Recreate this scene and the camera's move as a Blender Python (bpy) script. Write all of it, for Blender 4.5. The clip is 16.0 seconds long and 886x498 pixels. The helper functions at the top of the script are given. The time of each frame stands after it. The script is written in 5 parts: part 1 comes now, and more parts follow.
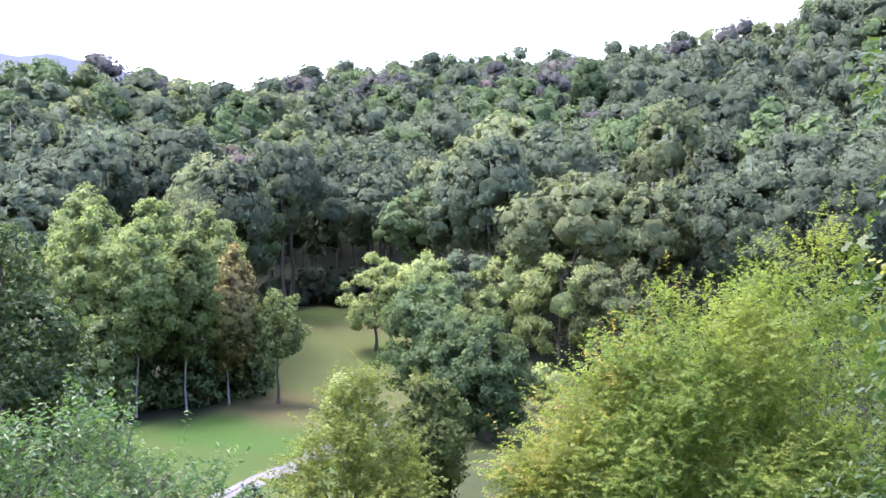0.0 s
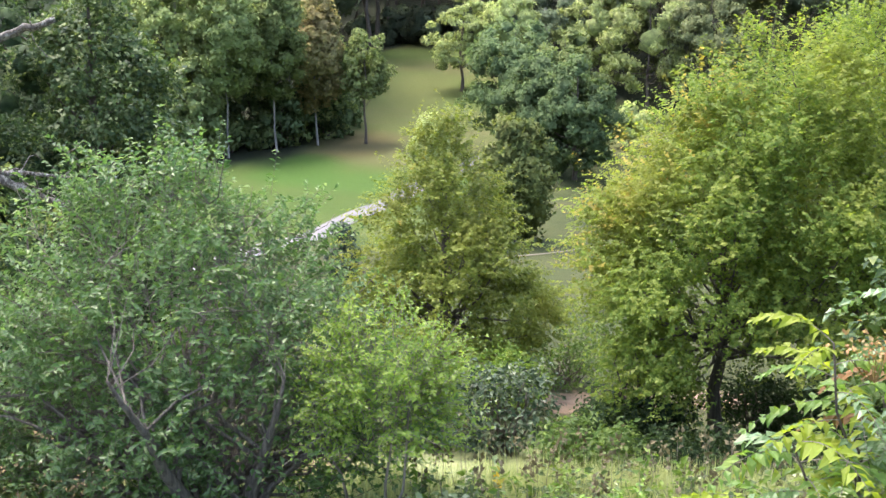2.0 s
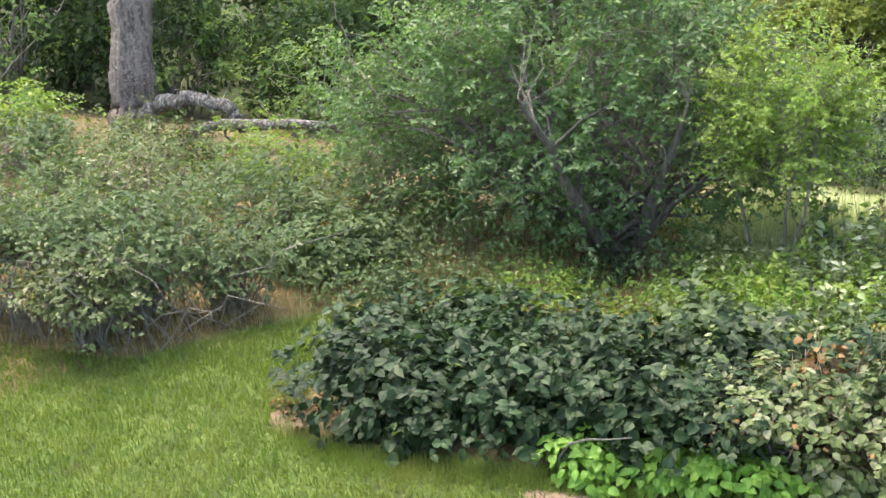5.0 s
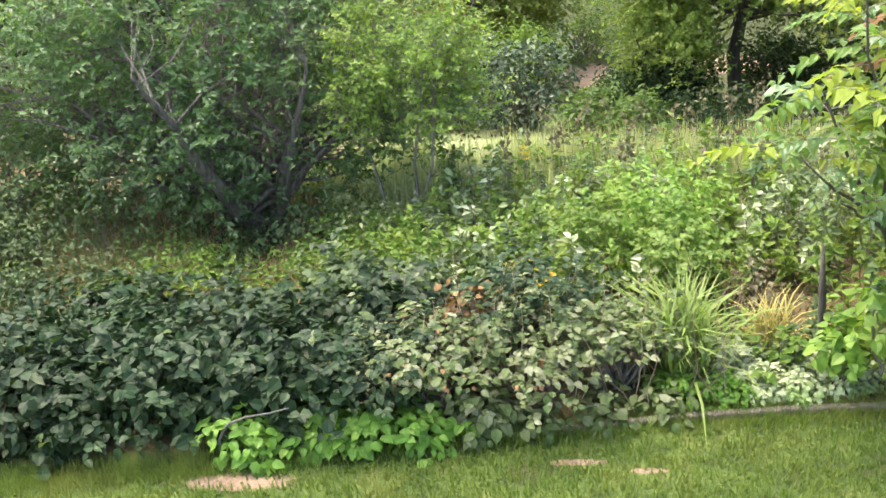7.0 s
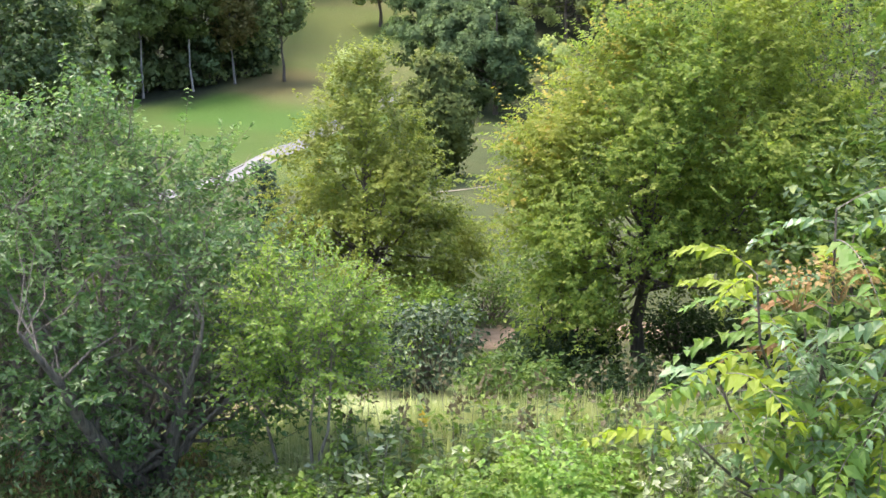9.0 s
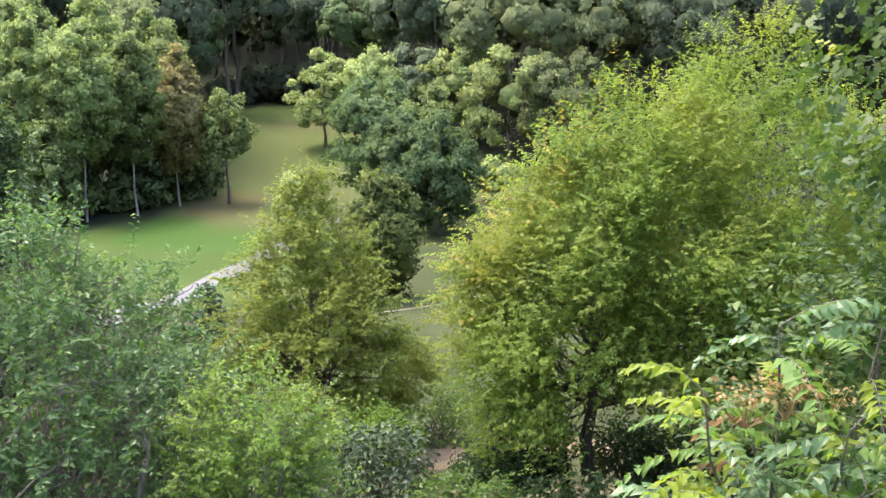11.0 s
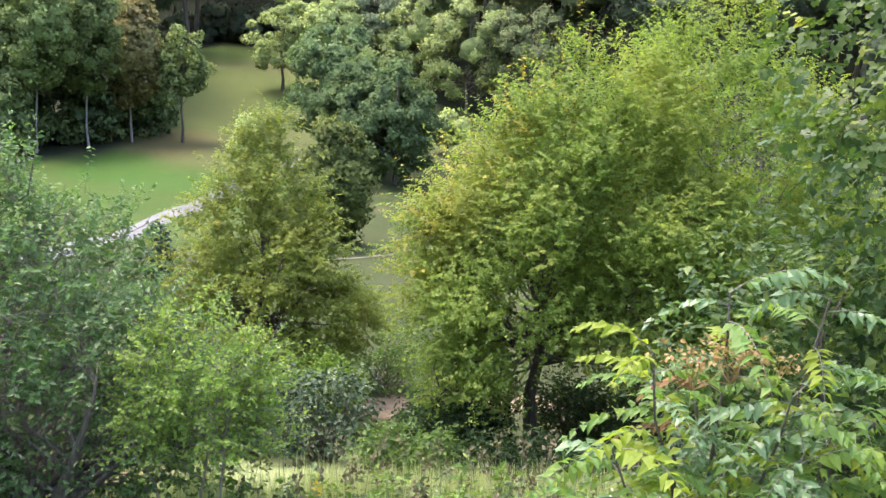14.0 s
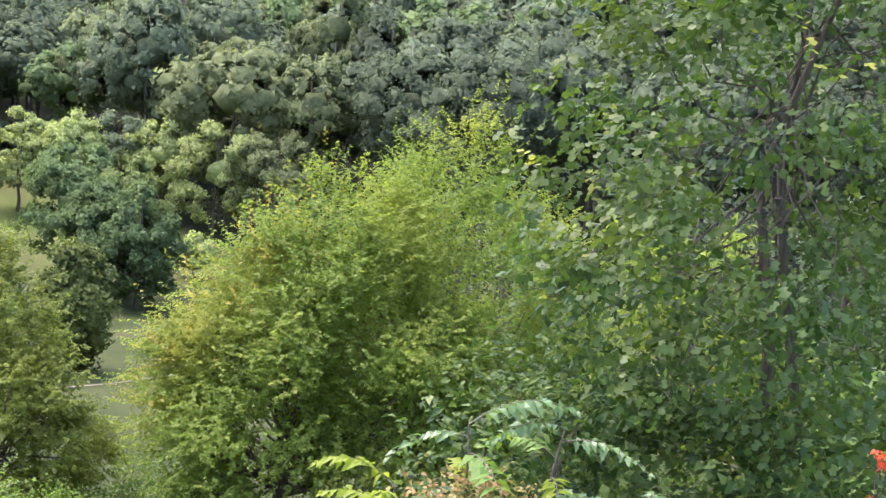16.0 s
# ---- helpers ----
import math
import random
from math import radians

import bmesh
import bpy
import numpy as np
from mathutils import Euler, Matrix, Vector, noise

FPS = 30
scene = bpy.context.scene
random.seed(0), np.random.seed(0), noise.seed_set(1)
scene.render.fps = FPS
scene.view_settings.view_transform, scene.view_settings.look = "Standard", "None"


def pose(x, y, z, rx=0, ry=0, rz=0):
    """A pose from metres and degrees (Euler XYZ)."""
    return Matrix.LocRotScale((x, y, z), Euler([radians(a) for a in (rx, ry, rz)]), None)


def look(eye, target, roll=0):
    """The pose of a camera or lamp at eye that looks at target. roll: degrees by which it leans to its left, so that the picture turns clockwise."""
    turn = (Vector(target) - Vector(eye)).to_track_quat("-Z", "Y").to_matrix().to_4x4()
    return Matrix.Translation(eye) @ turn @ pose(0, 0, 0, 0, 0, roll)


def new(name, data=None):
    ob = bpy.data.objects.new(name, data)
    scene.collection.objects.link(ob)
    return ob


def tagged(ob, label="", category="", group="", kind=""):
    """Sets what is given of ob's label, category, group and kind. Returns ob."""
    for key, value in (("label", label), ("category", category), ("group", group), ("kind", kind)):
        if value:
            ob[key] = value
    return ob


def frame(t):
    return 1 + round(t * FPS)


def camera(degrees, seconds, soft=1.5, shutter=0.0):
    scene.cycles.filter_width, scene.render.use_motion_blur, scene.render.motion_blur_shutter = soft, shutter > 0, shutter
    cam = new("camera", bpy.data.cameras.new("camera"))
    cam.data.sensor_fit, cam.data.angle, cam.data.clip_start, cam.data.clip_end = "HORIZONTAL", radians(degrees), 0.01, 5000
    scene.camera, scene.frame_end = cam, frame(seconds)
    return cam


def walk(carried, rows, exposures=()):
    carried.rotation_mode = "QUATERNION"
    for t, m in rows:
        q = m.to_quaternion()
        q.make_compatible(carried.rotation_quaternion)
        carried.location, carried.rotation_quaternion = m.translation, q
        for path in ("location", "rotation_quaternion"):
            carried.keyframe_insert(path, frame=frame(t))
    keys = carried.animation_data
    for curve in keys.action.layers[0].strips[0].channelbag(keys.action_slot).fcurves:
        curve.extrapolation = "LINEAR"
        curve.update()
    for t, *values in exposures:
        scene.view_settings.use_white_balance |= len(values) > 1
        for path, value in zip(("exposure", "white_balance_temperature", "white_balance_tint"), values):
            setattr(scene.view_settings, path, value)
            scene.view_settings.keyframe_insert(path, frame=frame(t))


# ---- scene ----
cam = camera(39.33, 16.0)
EYE = 5.2  # eye height above the lawn
ROWS = [
    (0.0, 0.000, 0.000, 0.000, 0.00, -1.00, -1.00),
    (0.5, 0.022, 0.065, 0.022, -0.28, -4.19, -0.46),
    (1.0, 0.062, 0.083, 0.015, 0.71, -8.02, 1.06),
    (1.5, 0.043, 0.061, 0.001, 1.92, -10.13, 0.71),
    (2.0, 0.033, -0.046, -0.008, 3.92, -13.02, -0.21),
    (2.5, -0.048, -0.134, -0.013, 9.73, -13.73, -0.60),
    (3.0, -0.123, -0.196, -0.021, 14.64, -14.41, 0.32),
    (3.5, -0.175, -0.214, -0.034, 19.42, -14.86, 1.57),
    (3.7, -0.199, -0.227, -0.036, 21.25, -15.12, 2.31),
    (5.8, -0.168, -0.240, -0.057, 19.15, -29.35, 2.61),
    (6.0, -0.123, -0.186, -0.031, 16.38, -28.97, 2.06),
    (6.5, -0.096, -0.138, -0.077, 7.56, -27.94, 2.68),
    (7.0, -0.063, -0.100, -0.083, 3.26, -27.46, 3.41),
    (7.5, -0.022, -0.039, -0.067, 1.56, -25.48, 5.02),
    (8.0, 0.000, -0.036, -0.038, 5.52, -20.46, 2.10),
    (8.5, 0.022, 0.062, -0.044, 5.21, -17.18, 1.89),
    (9.0, 0.047, 0.136, -0.045, 0.16, -15.94, 0.16),
    (9.5, 0.037, 0.157, -0.019, -1.22, -15.31, 1.11),
    (9.7, 0.045, 0.176, -0.004, -1.19, -13.84, 1.68),
    (11.8, 0.009, 0.021, -0.015, -4.18, -10.21, -1.34),
    (12.0, 0.005, 0.013, -0.009, -4.71, -10.82, -1.53),
    (12.5, -0.002, 0.008, -0.021, -4.66, -11.77, -1.52),
    (13.0, -0.005, 0.029, -0.019, -4.76, -12.83, -2.24),
    (13.5, -0.013, 0.039, -0.026, -4.00, -13.00, -3.14),
    (14.0, -0.022, 0.060, -0.015, -4.08, -12.65, -2.98),
    (14.5, 0.000, 0.107, -0.029, -7.92, -11.10, -3.28),
    (15.0, -0.027, 0.093, -0.011, -11.24, -9.36, -3.47),
    (15.5, -0.005, 0.129, -0.006, -13.34, -8.25, -3.57),
    (16.0, 0.028, 0.133, 0.021, -15.54, -6.13, -5.05),
]
walk(cam, [(t, pose(x, y, EYE + z, 90 + pitch, roll, yaw)) for t, x, y, z, yaw, pitch, roll in ROWS], exposures=[(0.0, 2.68, 5950, 28), (0.6, 2.68, 6150, 23), (1.3, 2.66, 6450, 18), (2.5, 2.68, 6850, 15), (5.0, 2.74, 7050, 12), (7.0, 2.78, 7050, 12), (8.2, 2.66, 6900, 13), (13.0, 2.58, 6750, 12), (16.0, 2.56, 6550, 18)])

# ---- light: hazy high sun from the left ----
SUN_AZ, SUN_EL = -56.0, 67.0  # degrees from straight ahead (right is plus), above the horizon
world = bpy.data.worlds.new("sky")
scene.world = world
world.use_nodes = True
wn, wl = world.node_tree.nodes, world.node_tree.links
sky = wn.new("ShaderNodeTexSky")
sky.sky_type, sky.sun_disc = "NISHITA", False
sky.sun_elevation, sky.sun_rotation = radians(SUN_EL), radians(SUN_AZ)
sky.air_density, sky.dust_density, sky.ozone_density = 1.0, 4.0, 1.0
wn["Background"].inputs["Strength"].default_value = 0.15
wl.new(sky.outputs["Color"], wn["Background"].inputs["Color"])
sun_way = Vector((math.sin(radians(SUN_AZ)) * math.cos(radians(SUN_EL)), math.cos(radians(SUN_AZ)) * math.cos(radians(SUN_EL)), math.sin(radians(SUN_EL))))
sun = new("sun", bpy.data.lights.new("sun", "SUN"))
sun.data.energy, sun.data.angle, sun.data.color = 0.62, radians(24.0), (1.0, 0.95, 0.86)
sun.matrix_world = look(sun_way * 500, (0, 0, 0))


# ---- materials ----
def nodes_of(name):
    m = bpy.data.materials.new(name)
    m.use_nodes = True
    nt = m.node_tree
    return m, nt.nodes, nt.links, nt.nodes["Principled BSDF"]


def ramp(nodes, stops):
    r = nodes.new("ShaderNodeValToRGB")
    el = r.color_ramp.elements
    while len(el) < len(stops):
        el.new(0.5)
    for e, (p, c) in zip(el, stops):
        e.position, e.color = p, (*c, 1)
    return r


def noise_node(nodes, links, scale, detail=4.0, rough=0.6, coord="Object"):
    tc = nodes.new("ShaderNodeTexCoord")
    n = nodes.new("ShaderNodeTexNoise")
    n.inputs["Scale"].default_value, n.inputs["Detail"].default_value, n.inputs["Roughness"].default_value = scale, detail, rough
    links.new(tc.outputs[coord], n.inputs["Vector"])
    return n


def mix_col(nodes, links, kind, fac, a, b):
    m = nodes.new("ShaderNodeMix")
    m.data_type, m.blend_type = "RGBA", kind
    for sock, v in ((m.inputs[0], fac), (m.inputs[6], a), (m.inputs[7], b)):
        if isinstance(v, (int, float)):
            sock.default_value = v
        elif isinstance(v, tuple):
            sock.default_value = (*v, 1)
        else:
            links.new(v, sock)
    return m.outputs[2]


def leaf_mat(name, cols, patch, rough=0.55, through_light=0.35, patch_scale=0.6, spread=0.25, spec=0.22, grain=0.0, glow=(1.35, 1.42, 0.72)):
    """Leaves: colours spread leaf by leaf, a second colour in patches, a little difference from plant to plant."""
    m, nodes, links, bsdf = nodes_of(name)
    geo = nodes.new("ShaderNodeNewGeometry")
    r = ramp(nodes, [(i / (len(cols) - 1), c) for i, c in enumerate(cols)])
    links.new(geo.outputs["Random Per Island"], r.inputs["Fac"])
    n = noise_node(nodes, links, patch_scale, 2.0)
    pr = ramp(nodes, [(0.48, (0, 0, 0)), (0.68, (1, 1, 1))])
    links.new(n.outputs["Fac"], pr.inputs["Fac"])
    col = mix_col(nodes, links, "MIX", pr.outputs["Color"], r.outputs["Color"], patch)
    if grain:
        gn = noise_node(nodes, links, grain, 5.0, 0.72)
        gr = ramp(nodes, [(0.32, (0.62, 0.63, 0.68)), (0.5, (0.98, 0.98, 0.98)), (0.66, (1.3, 1.3, 1.24))])
        links.new(gn.outputs["Fac"], gr.inputs["Fac"])
        col = mix_col(nodes, links, "MULTIPLY", 1.0, col, gr.outputs["Color"])
        bp = nodes.new("ShaderNodeBump")
        bp.inputs["Strength"].default_value, bp.inputs["Distance"].default_value = 0.35, 0.8 / grain
        links.new(gn.outputs["Fac"], bp.inputs["Height"])
        links.new(bp.outputs["Normal"], bsdf.inputs["Normal"])
    info = nodes.new("ShaderNodeObjectInfo")
    hsv = nodes.new("ShaderNodeHueSaturation")
    mr = nodes.new("ShaderNodeMapRange")
    mr.inputs["To Min"].default_value, mr.inputs["To Max"].default_value = 1 - spread, 1 + spread
    links.new(info.outputs["Random"], mr.inputs["Value"])
    links.new(mr.outputs["Result"], hsv.inputs["Value"])
    links.new(col, hsv.inputs["Color"])
    links.new(hsv.outputs["Color"], bsdf.inputs["Base Color"])
    bsdf.inputs["Roughness"].default_value = rough
    bsdf.inputs["Specular IOR Level"].default_value = spec
    tr = nodes.new("ShaderNodeBsdfTranslucent")
    links.new(mix_col(nodes, links, "MULTIPLY", 1.0, hsv.outputs["Color"], glow), tr.inputs["Color"])
    mix = nodes.new("ShaderNodeMixShader")
    mix.inputs["Fac"].default_value = through_light
    links.new(bsdf.outputs["BSDF"], mix.inputs[1])
    links.new(tr.outputs["BSDF"], mix.inputs[2])
    links.new(mix.outputs["Shader"], nodes["Material Output"].inputs["Surface"])
    return m


def bark_mat(name, dark, light, scale=6.0, lichen=None):
    m, nodes, links, bsdf = nodes_of(name)
    n = noise_node(nodes, links, scale, 8.0, 0.7)
    mp = nodes.new("ShaderNodeMapping")
    mp.inputs["Scale"].default_value = (3.0, 3.0, 0.3)
    links.new(n.inputs["Vector"].links[0].from_socket, mp.inputs["Vector"])
    links.new(mp.outputs["Vector"], n.inputs["Vector"])
    r = ramp(nodes, [(0.35, dark), (0.62, light)])
    links.new(n.outputs["Fac"], r.inputs["Fac"])
    col = r.outputs["Color"]
    if lichen:
        n2 = noise_node(nodes, links, 16.0, 8.0, 0.8)
        r2 = ramp(nodes, [(0.5, (0, 0, 0)), (0.57, (1, 1, 1))])
        links.new(n2.outputs["Fac"], r2.inputs["Fac"])
        col = mix_col(nodes, links, "MIX", r2.outputs["Color"], col, lichen)
    links.new(col, bsdf.inputs["Base Color"])
    bsdf.inputs["Roughness"].default_value = 0.9
    b = nodes.new("ShaderNodeBump")
    b.inputs["Strength"].default_value, b.inputs["Distance"].default_value = 1.0, 0.06
    links.new(n.outputs["Fac"], b.inputs["Height"])
    links.new(b.outputs["Normal"], bsdf.inputs["Normal"])
    return m


# hill leaf tones: distance haze is put into the greyed, blued base colours
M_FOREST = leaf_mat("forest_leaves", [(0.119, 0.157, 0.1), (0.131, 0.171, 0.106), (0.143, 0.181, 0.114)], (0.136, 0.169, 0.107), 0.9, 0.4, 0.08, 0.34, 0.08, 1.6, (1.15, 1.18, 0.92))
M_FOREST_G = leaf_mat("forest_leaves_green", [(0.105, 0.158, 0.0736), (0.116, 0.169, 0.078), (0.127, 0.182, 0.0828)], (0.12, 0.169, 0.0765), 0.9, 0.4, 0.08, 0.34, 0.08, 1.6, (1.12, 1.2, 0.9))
M_FOREST_P = leaf_mat("forest_leaves_haze_grey", [(0.11, 0.113, 0.106), (0.119, 0.122, 0.112), (0.128, 0.132, 0.117)], (0.119, 0.122, 0.109), 0.9, 0.36, 0.08, 0.2, 0.08, 1.6, (1.1, 1.1, 0.98))
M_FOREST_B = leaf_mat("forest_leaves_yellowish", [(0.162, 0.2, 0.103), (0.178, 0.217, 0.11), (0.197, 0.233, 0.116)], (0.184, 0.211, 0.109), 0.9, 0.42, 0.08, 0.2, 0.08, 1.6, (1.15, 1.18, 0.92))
M_VALLEY = leaf_mat("valley_leaves_dark", [(0.0931, 0.147, 0.0681), (0.112, 0.17, 0.0772), (0.139, 0.196, 0.0919)], (0.112, 0.165, 0.0733), 0.8, 0.4, 0.2, 0.2, 0.1, 2.4, (1.2, 1.25, 0.85))
M_PALETREE = leaf_mat("pale_tree_leaves", [(0.274, 0.345, 0.151), (0.319, 0.391, 0.168), (0.365, 0.425, 0.185)], (0.331, 0.374, 0.159), 0.8, 0.45, 0.2, 0.15, 0.1, 2.4, (1.2, 1.25, 0.85))
# darker copy of the thicket leaves, with shade put into the colour
M_SHADE = leaf_mat("thicket_leaves_shade", [(0.0215, 0.0413, 0.0195), (0.0311, 0.0568, 0.025), (0.0478, 0.0775, 0.0334)], (0.0382, 0.0644, 0.025), 0.6, 0.4, 0.5, 0.2, 0.1, 3.0)
M_EDGE = leaf_mat("edge_leaves", [(0.167, 0.231, 0.0924), (0.201, 0.266, 0.104), (0.242, 0.295, 0.116)], (0.22, 0.262, 0.104), 0.75, 0.45, 0.12, 0.2, 0.15, 2.4, (1.2, 1.25, 0.85))
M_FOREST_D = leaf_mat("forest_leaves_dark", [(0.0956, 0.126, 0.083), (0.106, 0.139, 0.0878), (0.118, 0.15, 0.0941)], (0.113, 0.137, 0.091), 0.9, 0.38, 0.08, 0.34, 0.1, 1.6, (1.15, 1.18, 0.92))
M_RUST = leaf_mat("forest_leaves_rusty", [(0.166, 0.14, 0.126), (0.187, 0.157, 0.14), (0.158, 0.157, 0.126)], (0.18, 0.149, 0.135), 0.7, 0.35, 0.2, 0.1, 0.1, 1.6, (1.1, 1.1, 0.95))
M_OLIVE = leaf_mat("olive_leaves", [(0.0916, 0.126, 0.0408), (0.113, 0.148, 0.0457), (0.151, 0.18, 0.0539)], (0.13, 0.152, 0.0449), 0.7, 0.35, 0.3, 0.1, 0.15, 2.4, (1.2, 1.25, 0.85))
M_ORANGE = leaf_mat("orange_gold_leaves", [(0.25, 0.25, 0.055), (0.32, 0.275, 0.06), (0.34, 0.26, 0.06)], (0.3, 0.26, 0.055), 0.55, 0.45, 1.0, 0.05, 0.15)
M_AUTUMN = leaf_mat("turning_leaves", [(0.25, 0.265, 0.12), (0.3, 0.28, 0.125), (0.33, 0.285, 0.13)], (0.32, 0.262, 0.125), 0.75, 0.45, 0.25, 0.1, 0.15, 2.4, (1.2, 1.2, 0.85))
M_MAPLE = leaf_mat("maple_leaves", [(0.099, 0.165, 0.0372), (0.153, 0.221, 0.0496), (0.227, 0.281, 0.0641)], (0.24, 0.265, 0.0579), 0.5, 0.53, 0.45, 0.0, 0.15)
M_GOLD = leaf_mat("golden_leaves", [(0.119, 0.161, 0.033), (0.158, 0.204, 0.0396), (0.214, 0.243, 0.0475)], (0.178, 0.2, 0.0383), 0.5, 0.42, 0.8, 0.05, 0.15)
M_APPLE = leaf_mat("apple_leaves", [(0.0456, 0.0979, 0.0342), (0.0775, 0.149, 0.0483), (0.109, 0.187, 0.0705), (0.17, 0.235, 0.125)], (0.07, 0.135, 0.044), 0.36, 0.46, 0.7, 0.05, 0.42)
M_APPLE_L = leaf_mat("apple_leaves_light", [(0.113, 0.196, 0.0447), (0.171, 0.266, 0.0582), (0.274, 0.356, 0.101)], (0.191, 0.262, 0.0559), 0.42, 0.54, 0.8, 0.05, 0.35)
M_HYD = leaf_mat("shrub_leaves_dark", [(0.00896, 0.0228, 0.00787), (0.0166, 0.0368, 0.0125), (0.0218, 0.0471, 0.0171), (0.0352, 0.0633, 0.0236)], (0.0115, 0.0331, 0.00787), 0.5, 0.2, 2.6, 0.22, 0.2)
M_HYD_T = leaf_mat("shrub_leaves_faded", [(0.0528, 0.088, 0.0282), (0.114, 0.145, 0.0572), (0.2, 0.215, 0.135)], (0.0484, 0.0836, 0.0264), 0.6, 0.28, 1.8, 0.1, 0.15)
M_BRIGHT = leaf_mat("vine_leaves_bright", [(0.09, 0.2, 0.03), (0.13, 0.27, 0.045), (0.2, 0.33, 0.06)], (0.11, 0.23, 0.035), 0.4, 0.4, 2.0, 0.05)
M_FRESH = leaf_mat("fresh_leaves", [(0.08, 0.165, 0.026), (0.125, 0.23, 0.036), (0.19, 0.295, 0.055)], (0.15, 0.225, 0.034), 0.5, 0.4, 2.0, 0.05, 0.25)
M_WEED = leaf_mat("weed_leaves", [(0.0748, 0.144, 0.0276), (0.123, 0.207, 0.0414), (0.198, 0.275, 0.0736)], (0.158, 0.221, 0.0423), 0.48, 0.42, 1.3, 0.1, 0.22)
M_LILY = leaf_mat("strap_leaves", [(0.12, 0.184, 0.04), (0.168, 0.248, 0.056), (0.24, 0.304, 0.096)], (0.192, 0.239, 0.064), 0.5, 0.35, 1.3, 0.05, 0.3)
M_PALE = leaf_mat("groundcover_leaves_pale", [(0.16, 0.22, 0.1), (0.3, 0.35, 0.2), (0.42, 0.44, 0.32)], (0.14, 0.22, 0.07), 0.5, 0.25, 2.0, 0.05)
M_BROWN = leaf_mat("dead_leaves", [(0.085, 0.052, 0.026), (0.15, 0.088, 0.04), (0.25, 0.145, 0.06)], (0.12, 0.075, 0.036), 0.8, 0.18, 2.0, 0.05)
M_STRAW = leaf_mat("yellowed_blades", [(0.2, 0.19, 0.06), (0.29, 0.26, 0.08), (0.36, 0.31, 0.12)], (0.25, 0.24, 0.07), 0.6, 0.25, 1.3, 0.05, 0.2)
M_YELLOW = leaf_mat("yellow_leaves", [(0.4, 0.28, 0.03), (0.5, 0.36, 0.05), (0.35, 0.32, 0.06)], (0.45, 0.3, 0.04), 0.5, 0.35, 2.0, 0.05)
M_YELLOW_G = leaf_mat("yellowing_leaves", [(0.2, 0.24, 0.05), (0.27, 0.29, 0.06), (0.34, 0.31, 0.06)], (0.24, 0.26, 0.05), 0.5, 0.42, 2.0, 0.05)
M_SUMAC = leaf_mat("sapling_leaflets", [(0.07, 0.15, 0.036), (0.105, 0.195, 0.045), (0.16, 0.245, 0.058)], (0.195, 0.265, 0.042), 0.42, 0.42, 2.6, 0.05, 0.25)
M_SUMAC_LIME = leaf_mat("sapling_leaflets_lime", [(0.145, 0.221, 0.0255), (0.196, 0.264, 0.0323), (0.255, 0.297, 0.0425)], (0.23, 0.272, 0.034), 0.45, 0.5, 2.6, 0.05, 0.25)
M_SUMAC_BLUE = leaf_mat("sapling_leaflets_glossy", [(0.08, 0.15, 0.06), (0.11, 0.19, 0.08), (0.17, 0.25, 0.12)], (0.1, 0.18, 0.07), 0.32, 0.35, 2.6, 0.05, 0.5)
M_TULIP = leaf_mat("lobed_leaves", [(0.0351, 0.0768, 0.0222), (0.0535, 0.104, 0.0286), (0.0878, 0.14, 0.0397)], (0.0836, 0.122, 0.0302), 0.45, 0.38, 0.7, 0.05, 0.28)
M_GREYBUSH = leaf_mat("bush_leaves_grey", [(0.014, 0.03, 0.014), (0.03, 0.055, 0.026), (0.05, 0.08, 0.04), (0.15, 0.19, 0.12)], (0.024, 0.048, 0.022), 0.42, 0.2, 1.2, 0.05, 0.25)
M_DARKTREE = leaf_mat("dark_tree_leaves", [(0.03, 0.055, 0.024), (0.05, 0.09, 0.034), (0.09, 0.135, 0.05), (0.2, 0.25, 0.11)], (0.06, 0.1, 0.035), 0.5, 0.38, 0.5, 0.05, 0.25)
# thicket beside the lawn: its deep shade is put into the leaf colours
M_THICKET = leaf_mat("thicket_leaves_deep_shade", [(0.02, 0.045, 0.014), (0.038, 0.078, 0.022), (0.07, 0.12, 0.034), (0.14, 0.185, 0.06)], (0.06, 0.1, 0.028), 0.5, 0.36, 0.9, 0.08, 0.18)
M_BRUSH = leaf_mat("brush_leaves", [(0.06, 0.1, 0.045), (0.085, 0.13, 0.055), (0.13, 0.175, 0.085)], (0.09, 0.12, 0.05), 0.5, 0.35, 0.9, 0.15, 0.18)
M_VINE = leaf_mat("thicket_leaves", [(0.055, 0.105, 0.032), (0.082, 0.142, 0.04), (0.135, 0.195, 0.058)], (0.105, 0.155, 0.042), 0.5, 0.4, 0.9, 0.08, 0.18)
M_CONIFER = leaf_mat("conifer_needles", [(0.03, 0.055, 0.035), (0.04, 0.07, 0.045), (0.06, 0.09, 0.06)], (0.04, 0.07, 0.045), 0.6, 0.1, 1.0, 0.05)
M_GRASS = leaf_mat("lawn_grass", [(0.0698, 0.122, 0.0196), (0.0963, 0.151, 0.0238), (0.132, 0.175, 0.0335)], (0.129, 0.154, 0.0331), 0.65, 0.35, 1.3, 0.0, 0.2)
M_DRY = leaf_mat("dry_grass", [(0.2, 0.15, 0.075), (0.3, 0.23, 0.11), (0.28, 0.28, 0.11)], (0.24, 0.2, 0.08), 0.7, 0.15, 0.8, 0.0, 0.2)
M_TALL = leaf_mat("tall_grass", [(0.225, 0.271, 0.133), (0.312, 0.349, 0.19), (0.448, 0.458, 0.289)], (0.324, 0.338, 0.2), 0.6, 0.45, 0.8, 0.0)
